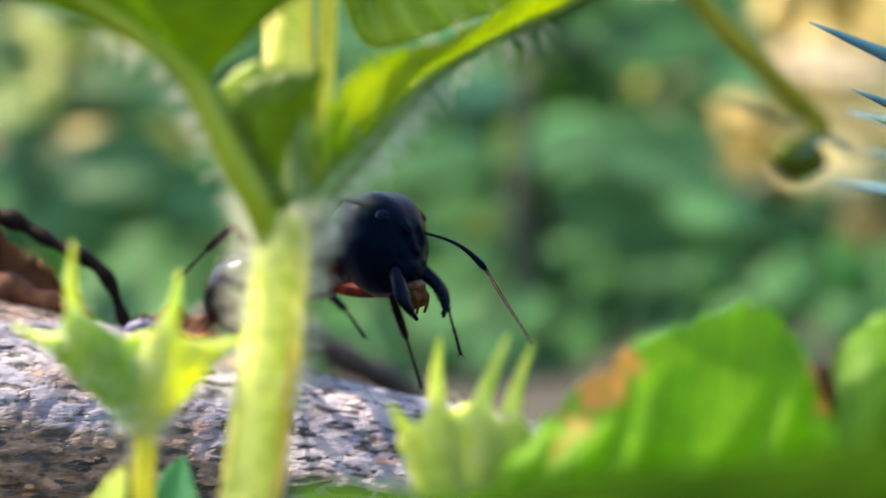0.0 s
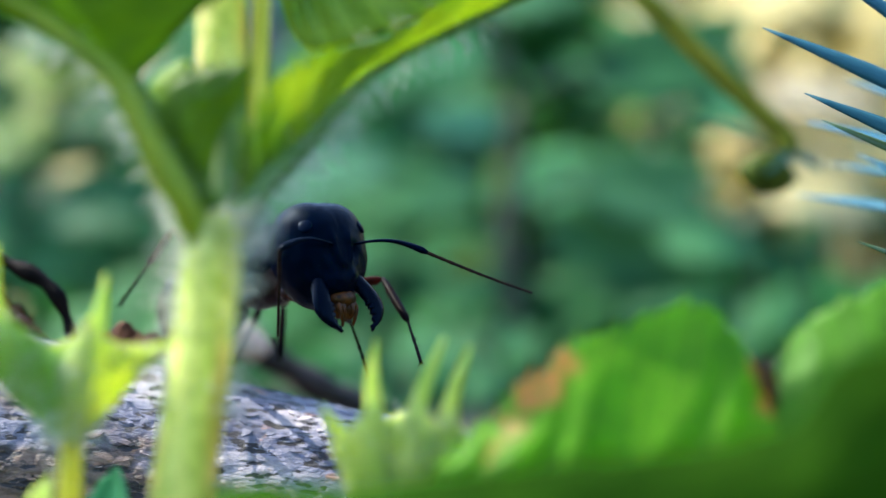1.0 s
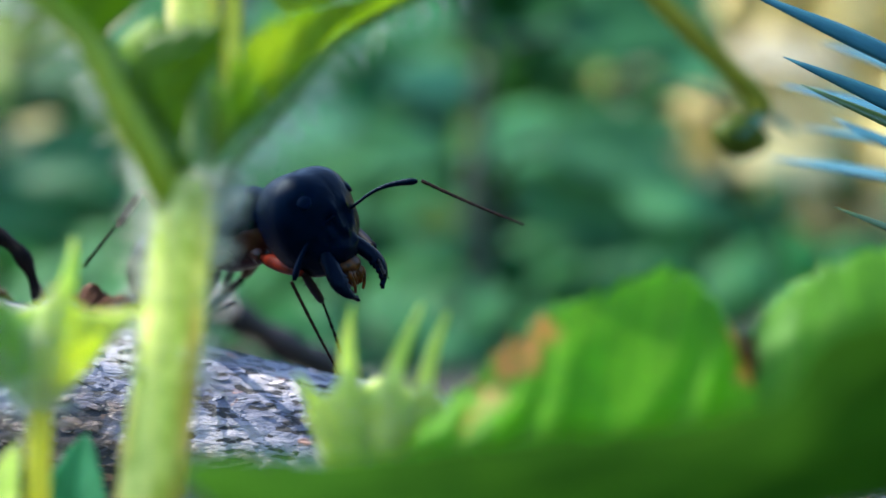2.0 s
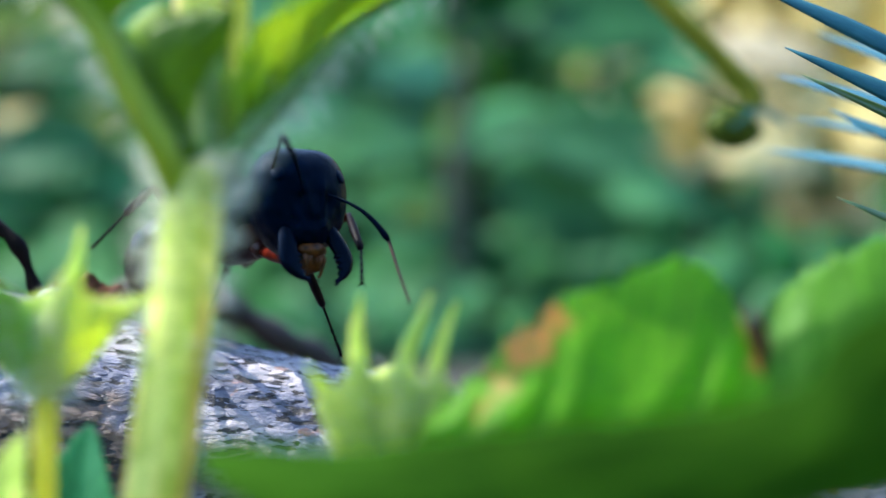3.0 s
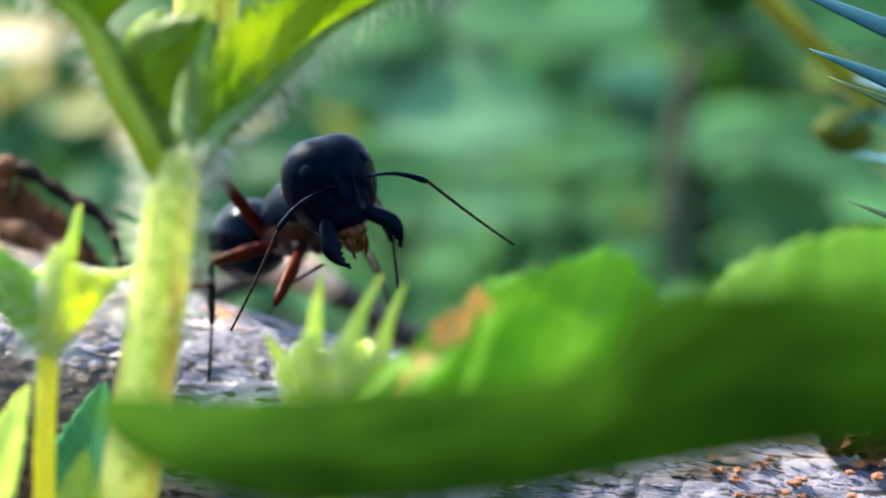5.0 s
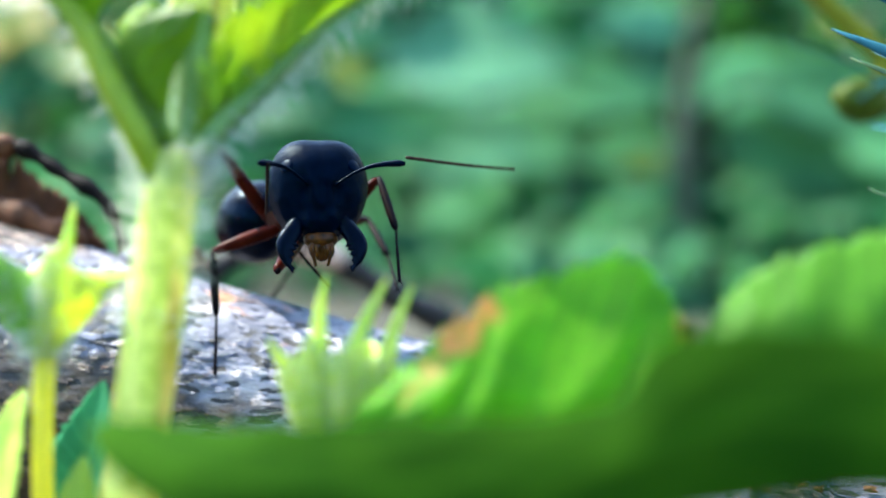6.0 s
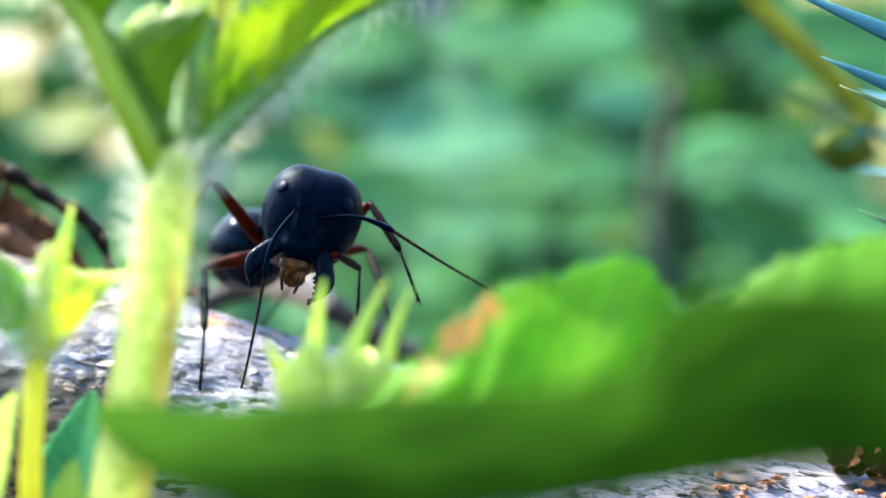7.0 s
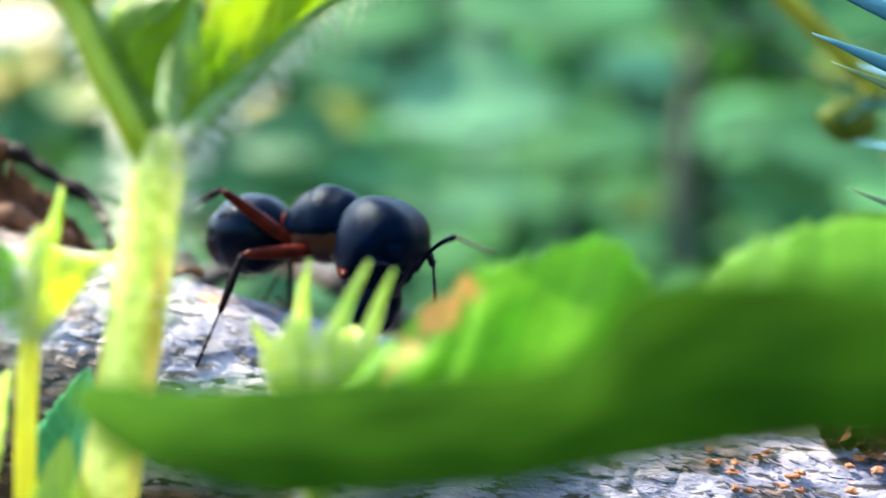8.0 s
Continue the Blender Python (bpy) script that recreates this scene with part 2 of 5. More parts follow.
def bark_mat():
    m, nt, p = nodes_of("grey_bark")
    pale = ramp_node(nt, noise_node(nt, 2.2, 4, coord="World", stretch=(0.5, 1, 1)), [(0.38, (0.085, 0.085, 0.13)), (0.52, (0.21, 0.20, 0.26)), (0.64, (0.42, 0.36, 0.37))])
    # broad worn areas of brown inner bark, rusty scabs, fine dark cracks along the grain
    spot = nt.nodes.new("ShaderNodeNewGeometry")
    info = nt.nodes.new("ShaderNodeObjectInfo")
    axes = nt.nodes.new("ShaderNodeSeparateXYZ")
    link(nt, spot.outputs["Position"], axes.inputs[0])
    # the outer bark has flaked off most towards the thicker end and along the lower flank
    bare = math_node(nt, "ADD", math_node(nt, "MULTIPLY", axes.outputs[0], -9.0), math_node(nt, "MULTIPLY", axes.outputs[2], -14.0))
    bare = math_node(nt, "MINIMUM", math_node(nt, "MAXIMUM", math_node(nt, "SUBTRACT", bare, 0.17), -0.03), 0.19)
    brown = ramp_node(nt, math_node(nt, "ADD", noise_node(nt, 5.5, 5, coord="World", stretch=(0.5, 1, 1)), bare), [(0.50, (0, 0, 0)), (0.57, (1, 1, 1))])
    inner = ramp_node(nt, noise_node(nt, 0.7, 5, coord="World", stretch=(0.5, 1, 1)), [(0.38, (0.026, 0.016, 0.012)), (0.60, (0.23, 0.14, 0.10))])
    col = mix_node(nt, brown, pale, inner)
    rust = ramp_node(nt, noise_node(nt, 0.9, 4, coord="World", stretch=(0.6, 1, 1)), [(0.64, (0, 0, 0)), (0.70, (1, 1, 1))])
    col = mix_node(nt, math_node(nt, "MULTIPLY", rust, 0.7), col, (0.40, 0.18, 0.10))
    # a rusty patch where the outer bark has worn off
    gap = nt.nodes.new("ShaderNodeVectorMath")
    gap.operation = "DISTANCE"
    gap.inputs[1].default_value = (-8.8 * MM, 54.6 * MM, -4.9 * MM)
    link(nt, spot.outputs["Position"], gap.inputs[0])
    worn = math_node(nt, "ADD", math_node(nt, "DIVIDE", gap.outputs["Value"], 3.6 * MM), math_node(nt, "MULTIPLY", noise_node(nt, 0.9, 4, coord="World"), 1.3))
    col = mix_node(nt, ramp_node(nt, worn, [(0.80, (0.9, 0.9, 0.9)), (1.0, (0, 0, 0))]), col, (0.52, 0.25, 0.13))
    fleck = noise_node(nt, 0.40, 4, coord="World", stretch=(0.26, 1, 1))
    col = mix_node(nt, ramp_node(nt, fleck, [(0.42, (1, 1, 1)), (0.455, (0, 0, 0))]), col, (0.018, 0.013, 0.015))
    # each loose flake has its own tone
    own = math_node(nt, "FRACT", math_node(nt, "ADD", spot.outputs["Random Per Island"], info.outputs["Random"]))
    col = mix_node(nt, 0.8, col, ramp_node(nt, own, [(0.0, (0.58, 0.58, 0.60)), (0.5, (0.85, 0.85, 0.88)), (1.0, (1.25, 1.2, 1.2))]), "MULTIPLY")
    fine = noise_node(nt, 0.12, 5, coord="World", stretch=(0.6, 1, 1))
    col = mix_node(nt, 0.4, col, ramp_node(nt, fine, [(0.3, (0.5, 0.5, 0.5)), (0.62, (1, 1, 1))]), "MULTIPLY")
    link(nt, col, p.inputs["Base Color"])
    p.inputs["Roughness"].default_value = 0.55
    p.inputs["Specular IOR Level"].default_value = 0.45
    link(nt, bump_node(nt, math_node(nt, "ADD", fleck, math_node(nt, "MULTIPLY", fine, 0.4)), 0.15), p.inputs["Normal"])
    return m


BARK = bark_mat()


# ---- mesh helpers, all in millimetres ----
def part(name, bm, material, parent=None, label="", smooth=True):
    me = bpy.data.meshes.new(name)
    bmesh.ops.scale(bm, vec=(MM, MM, MM), verts=bm.verts)
    bmesh.ops.recalc_face_normals(bm, faces=bm.faces)
    bm.to_mesh(me)
    bm.free()
    if smooth:
        me.shade_smooth()
    me.materials.append(material)
    ob = new(name, me)
    ob.parent = parent
    return tagged(ob, label) if label else ob


def metres(m):
    m = m.copy()
    m.translation = m.translation * MM
    return m


def thing(name, x, y, z, label, category, group=""):
    ob = new(name)
    ob.empty_display_size = 2 * MM
    ob.matrix_basis = mm_pose(x, y, z)
    return tagged(ob, label, category, group)


def frame_of(along, up):
    """A turn whose x axis runs along and whose z axis lies nearest to up."""
    x = Vector(along).normalized()
    y = Vector(up).cross(x)
    if y.length < 1e-6:
        y = Vector((0, 1, 0.01)).cross(x)
    y.normalize()
    return Matrix((x, y, x.cross(y))).transposed()


def at(origin, along, up):
    return Matrix.Translation(Vector(origin)) @ frame_of(along, up).to_4x4()


def smooth_line(pts, n):
    """n + 1 points of a smooth curve through pts."""
    pts = [Vector(p) for p in pts]
    ext = [2 * pts[0] - pts[1]] + pts + [2 * pts[-1] - pts[-2]]
    out = []
    for k in range(n + 1):
        f = k / n * (len(pts) - 1)
        i = min(int(f), len(pts) - 2)
        t = f - i
        a, b, c, d = ext[i:i + 4]
        out.append(0.5 * (2 * b + (c - a) * t + (2 * a - 5 * b + 4 * c - d) * t * t + (3 * b - a - 3 * c + d) * t ** 3))
    return out


def tube(bm, line, radii, seg=14, flat=1.0, ridge=0.0, up=(0, 1, 0.1)):
    """Adds a closed tube along line; radii may be a function of 0..1."""
    rings, n = [], len(line) - 1
    for k, p in enumerate(line):
        d = line[min(k + 1, n)] - line[max(k - 1, 0)]
        fr = frame_of(d, up)
        r = radii(k / n) if callable(radii) else radii
        ring = []
        for j in range(seg):
            a = 2 * math.pi * j / seg
            q = r * (1 + ridge * math.cos(4 * a))
            ring.append(bm.verts.new(p + fr @ Vector((0, q * math.cos(a), q * flat * math.sin(a)))))
        rings.append(ring)
    for a, b in zip(rings, rings[1:]):
        for j in range(seg):
            bm.faces.new((a[j], a[(j + 1) % seg], b[(j + 1) % seg], b[j]))
    bm.faces.new(rings[0])
    bm.faces.new(rings[-1])
    return bm


def ball(bm, centre, sx, sy, sz, u=24, v=16, turn=None, shape=None):
    made = bmesh.ops.create_uvsphere(bm, u_segments=u, v_segments=v, radius=1.0)["verts"]
    for w in made:
        c = w.co.copy()
        if shape:
            c = Vector(shape(c))
        c = Vector((c.x * sx, c.y * sy, c.z * sz))
        if turn:
            c = turn @ c
        w.co = c + Vector(centre)
    return made


def leaf_bm(length, half, fold=0.3, arch=0.2, teeth=11, depth=0.09, quilt=0.05, thick=0.12, ns=66, nu=10, point=0.8, ripple=0.0, twist=0.0):
    """A toothed blade along +x with its base at the origin and its upper face to +z."""
    bm = bmesh.new()
    uv = bm.loops.layers.uv.new("UVMap")
    place = {}
    sides = []
    for side in (1, -1):
        grid = []
        for i in range(ns + 1):
            s = i / ns
            w = half * (math.sin(math.pi * s ** point) ** 0.8 if 0 < s < 1 else 0.0) + 0.02 * half
            notch = (s * teeth + 0.3 * math.sin(s * 37 + length) + 0.2 * math.sin(s * 83)) % 1
            row = []
            for j in range(nu + 1):
                u = 2 * j / nu - 1
                y = u * w * (1 + depth * (1 + 0.5 * math.sin(s * 53 + length)) * (notch - 0.6) * abs(u) ** 6 * 2)
                z = fold * abs(y) - arch * length * s * s
                z += quilt * math.sin(2 * math.pi * (s * 9 - abs(u) * 1.6)) * abs(u) * (1 - abs(u) ** 4)
                z += ripple * math.sin(s * 17 + u) * abs(u) ** 2
                z += twist * s * y
                v = bm.verts.new((length * s, y, z + side * thick / 2 * (1 - 0.6 * abs(u))))
                place[v] = (s, (u + 1) / 2)
                row.append(v)
            grid.append(row)
        sides.append(grid)
    top, low = sides
    for i in range(ns):
        for j in range(nu):
            bm.faces.new((top[i][j], top[i + 1][j], top[i + 1][j + 1], top[i][j + 1]))
            bm.faces.new((low[i][j], low[i][j + 1], low[i + 1][j + 1], low[i + 1][j]))
        for j in (0, nu):
            bm.faces.new((top[i][j], low[i][j], low[i + 1][j], top[i + 1][j]))
    for i in (0, ns):
        for j in range(nu):
            bm.faces.new((top[i][j], top[i][j + 1], low[i][j + 1], low[i][j]))
    for f in bm.faces:
        for lp in f.loops:
            lp[uv].uv = place[lp.vert]
    return bm


def blade_bm(low, high, teeth=0, depth=0.0, bulge=0.0, quilt=0.06, veins=8, thick=0.12, ns=72, nu=16, ripple=0.0, rib_low=False, low_teeth=0.0):
    """A blade between two margins, each a few points from its base to its tip; bulge and quilting swell towards -y."""
    bm = bmesh.new()
    uv = bm.loops.layers.uv.new("UVMap")
    a, b = smooth_line(low, ns), smooth_line(high, ns)
    grid, place = [], {}
    for i in range(ns + 1):
        s = i / ns
        p, q = a[i], b[i]
        width = (q - p).length
        notch = (s * teeth + 0.25 * math.sin(s * 31) + 0.2 * math.sin(s * 71)) % 1
        saw = depth * (notch - 0.5) * (1 + 0.5 * math.sin(s * 47)) if teeth else 0.0
        row = []
        for j in range(nu + 1):
            v = j / nu
            c = p.lerp(q, v + (saw * v ** 8 - saw * low_teeth * (1 - v) ** 8) / max(0.4, width))
            out = v if rib_low else abs(2 * v - 1)
            fold = math.sin(2 * math.pi * (s * veins - out * 1.6) + 2.5 * noise.noise(Vector((s * 5, v * 3, veins)))) + 1.6 * noise.noise(Vector((s * veins * 0.8, v * 3.5, 4.2)))
            swell = bulge * math.sin(math.pi * v) + quilt * fold * math.sin(math.pi * min(1, 0.15 + 0.85 * v if rib_low else v))
            c = c + Vector((0.10 * ripple * math.sin(s * 23), -swell - ripple * math.sin(s * 15 + 2 * v) * out ** 2, 0))
            row.append(c)
            place[i, j] = (s, 0.5 + 0.5 * v if rib_low else v)
        grid.append(row)
    t = thick if callable(thick) else (lambda s: thick)
    sides = [[[bm.verts.new(c + Vector((0, side * t(i / ns) / 2 * (0.25 + 0.75 * math.sin(math.pi * j / nu)), 0))) for j, c in enumerate(row)] for i, row in enumerate(grid)] for side in (-1, 1)]
    near, far = sides
    for i in range(ns):
        for j in range(nu):
            for g, order in ((near, ((i, j), (i + 1, j), (i + 1, j + 1), (i, j + 1))), (far, ((i, j), (i, j + 1), (i + 1, j + 1), (i + 1, j)))):
                f = bm.faces.new([g[m][n] for m, n in order])
                for lp, key in zip(f.loops, order):
                    lp[uv].uv = place[key]
        for j in (0, nu):
            bm.faces.new((near[i][j], far[i][j], far[i + 1][j], near[i + 1][j]))
    for i in (0, ns):
        for j in range(nu):
            bm.faces.new((near[i][j], near[i][j + 1], far[i][j + 1], far[i][j]))
    return bm


def placed(bm, m):
    bmesh.ops.transform(bm, matrix=m, verts=bm.verts)
    return bm


def hair_bm(line, radius, count, long, rng, lo=0.0, hi=1.0, lean=0.2, thick=0.016, flanks=False):
    """Fine tapering hairs that stand out from a tube."""
    bm = bmesh.new()
    n = len(line) - 1
    for _ in range(count):
        f = rng.uniform(lo, hi) * n
        k = min(int(f), n - 1)
        p = line[k].lerp(line[k + 1], f - k)
        d = (line[k + 1] - line[k]).normalized()
        fr = frame_of(d, (0, 1, 0.1))
        a = rng.uniform(0, 2 * math.pi)
        out = fr @ Vector((0, math.cos(a), math.sin(a)))
        if flanks:
            tries = [rng.uniform(0, 2 * math.pi) for _ in range(4)]
            out = max((fr @ Vector((0, math.cos(q), math.sin(q))) for q in tries), key=lambda v: abs(v.x))
        r = radius(f / n) if callable(radius) else radius
        way = (out + d * rng.gauss(lean, 0.3) + Vector([rng.gauss(0, 0.15) for _ in range(3)])).normalized()
        spike(bm, p + out * r * 0.95, way, long * rng.uniform(0.35, 1.15), thick)
    return bm


def spike(bm, p, way, long, thick):
    fr = frame_of(way, (0.3, 0.2, 1))
    bend = fr @ Vector((0, 0, -0.12 * long))
    base = [bm.verts.new(p + fr @ Vector((0, thick * math.cos(b), thick * math.sin(b)))) for b in (0, 2.1, 4.2)]
    mid = [bm.verts.new(p + way * long * 0.6 + fr @ Vector((0, 0.7 * thick * math.cos(b), 0.7 * thick * math.sin(b)))) for b in (0, 2.1, 4.2)]
    tip = bm.verts.new(p + way * long + bend)
    for j in range(3):
        k = (j + 1) % 3
        bm.faces.new((base[j], base[k], mid[k], mid[j]))
        bm.faces.new((mid[j], mid[k], tip))


# ---- ground and fallen branch ----
GROUND = -40.0


def build_ground():
    bm = bmesh.new()
    edges = sorted({round(s * v, 3) for v in [0, 12, 25, 40, 60, 80, 105, 135, 170, 210, 260, 320, 400, 500, 650, 850, 1100, 1500, 2200, 4000, 9000, 20000, 60000] for s in (1, -1)})
    grid = []
    for gx in edges:
        row = []
        for gy in edges:
            far = math.hypot(gx, gy)
            bumpy = 6 * noise.noise(Vector((gx, gy, 3)) / 90) + 2 * noise.noise(Vector((gx, gy, 9)) / 25)
            row.append(bm.verts.new((gx, gy, GROUND - 2 + bumpy * min(1, 400 / (far + 1)))))
        grid.append(row)
    for i in range(len(edges) - 1):
        for j in range(len(edges) - 1):
            bm.faces.new((grid[i][j], grid[i + 1][j], grid[i + 1][j + 1], grid[i][j + 1]))
    ob = part("ground", bm, SOIL)
    tagged(ob, "dark forest soil under the undergrowth", "ground", kind="structure")


LOG_Y, LOG_SLOPE = 55.8, -0.245


def log_r(x):
    """The branch is thicker towards its far left end."""
    return 5.3 + 0.13 * min(40, max(0.0, -8 - x))


def log_axis(x):
    bow = 0.008 * max(0.0, min(x, 30) - 6) ** 2
    return Vector((x, LOG_Y, -6.14 - 1.03 * log_r(x) + LOG_SLOPE * (x + 5.7) + bow))


def log_top(x, y):
    """Height of the branch's upper surface, without its relief."""
    return log_axis(x).z + math.sqrt(max(0.2, log_r(x) ** 2 - (y - LOG_Y) ** 2)) * math.sqrt(1 + LOG_SLOPE ** 2)


def bark_relief(p):
    q = Vector((p.x * 0.55, p.y, p.z))
    plates = noise.noise(q * 0.75) * 0.42
    crack = abs(noise.noise(q * 1.25 + Vector((7, 3, 1))))
    fine = noise.noise(q * 4.2) * 0.05 + noise.noise(q * 9) * 0.02
    return plates * 0.14 - 0.10 * max(0.0, 0.16 - crack) / 0.16 + fine


def bark_normal(a):
    return Vector((0.235 * math.sin(a), math.cos(a), 0.972 * math.sin(a)))


def plate_bm(rng, bm=None, place=Matrix.Identity(4)):
    """One loose flake of bark: a ragged, slightly cupped sliver about 1 mm long, lying along x."""
    bm = bm or bmesh.new()
    n = 9
    ring = []
    for k in range(n):
        b = 2 * math.pi * (k + rng.uniform(-0.3, 0.3)) / n
        ring.append((math.copysign(abs(math.cos(b)) ** 0.7, math.cos(b)) * 0.5 * rng.uniform(0.72, 1.1), math.copysign(abs(math.sin(b)) ** 0.7, math.sin(b)) * 0.5 * rng.uniform(0.7, 1.15)))
    low = [bm.verts.new(place @ Vector((u, v, -0.6))) for u, v in ring]
    edge = [bm.verts.new(place @ Vector((u, v, 0.25 * v * v + 0.1 * u))) for u, v in ring]
    high = [bm.verts.new(place @ Vector((u * 0.8, v * 0.78, 0.12 + 0.1 * u))) for u, v in ring]
    bm.faces.new(high)
    for k in range(n):
        m = (k + 1) % n
        bm.faces.new((low[k], low[m], edge[m], edge[k]))
        bm.faces.new((edge[k], edge[m], high[m], high[k]))
    return bm


def build_log():
    bm = bmesh.new()
    seg = 210
    stations = [-150 + 5 * k for k in range(24)] + [-30 + 0.17 * k for k in range(330)] + [26.5 + 4 * k for k in range(16)]
    rings = []
    for x in stations:
        c = log_axis(x)
        ring = []
        for j in range(seg):
            d = bark_normal(2 * math.pi * j / seg)
            p = c + d * log_r(x)
            ring.append(bm.verts.new(p + d * bark_relief(p)))
        rings.append(ring)
    for a, b in zip(rings, rings[1:]):
        for j in range(seg):
            bm.faces.new((a[j], a[(j + 1) % seg], b[(j + 1) % seg], b[j]))
    bm.faces.new(rings[0])
    bm.faces.new(rings[-1])
    log = thing("fallen_branch", 0, 0, 0, "fallen grey-brown branch with flaking bark leaning to the soil", "branch")
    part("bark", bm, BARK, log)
    # loose flakes, lifted at one edge, scattered along the grain
    rng = random.Random(5)
    shapes = []
    for k in range(14):
        ob = part("bark_plate", plate_bm(rng), BARK, None, smooth=False)
        shapes.append(ob.data)
        bpy.data.objects.remove(ob)
    rest = bmesh.new()
    singles = 0
    for _ in range(1500):
        x, a = rng.uniform(-27, 25), rng.uniform(math.pi * 0.40, math.pi * 1.16)
        d = bark_normal(a)
        q = log_axis(x) + d * log_r(x)
        long, high = rng.uniform(0.3, 1.0) + 0.9 * rng.random() ** 3, rng.uniform(0.12, 0.42)
        q += d * (bark_relief(q) + rng.uniform(-0.015, 0.02))
        fr = frame_of(Vector((1, 0, LOG_SLOPE)) + d * rng.gauss(0, 0.03) + Vector((0, 0, rng.gauss(0, 0.14))), d + Vector([rng.gauss(0, 0.055) for _ in range(3)]))
        m = Matrix.Translation(q) @ fr.to_4x4() @ Matrix.Diagonal((long, high, 0.08, 1))
        if singles < 290 and -12 < x < 3 and a < math.pi * 0.9:
            singles += 1
            ob = new("bark_plate", shapes[rng.randrange(14)])
            ob.parent = log
            ob.matrix_basis = metres(m)
        else:
            plate_bm(rng, rest, m)
    tagged(part("loose_bark", rest, BARK, log, smooth=False), kind="stuff")


build_ground()
build_log()


# ---- hairy weed with spiny calyces ----
def lobe_point(foot, rim, bulge, u, v):
    f = u * (len(rim) - 1)
    k = min(int(f), len(rim) - 2)
    d = rim[k].lerp(rim[k + 1], f - k) - foot
    p = foot + Vector((d.x * (0.07 + 0.93 * v ** 0.95), d.y * v, d.z * v))
    p.y -= bulge * math.sin(math.pi * u) * math.sin(math.pi * v * 0.62) + 0.07 * math.sin(u * 26) * v
    return p


def lobe_bm(foot, rim, bulge):
    """One broad lobe of a calyx: a cupped, ribbed sheet from the foot out to the rim."""
    bm = bmesh.new()
    nu, nv = 8 * (len(rim) - 1), 14
    rows = [[bm.verts.new(lobe_point(foot, rim, bulge, i / nu, j / nv)) for j in range(nv + 1)] for i in range(nu + 1)]
    for p, q in zip(rows, rows[1:]):
        for j in range(nv):
            bm.faces.new((p[j], q[j], q[j + 1], p[j + 1]))
    bmesh.ops.recalc_face_normals(bm, faces=bm.faces)
    bmesh.ops.solidify(bm, geom=bm.faces[:], thickness=0.12)
    return bm


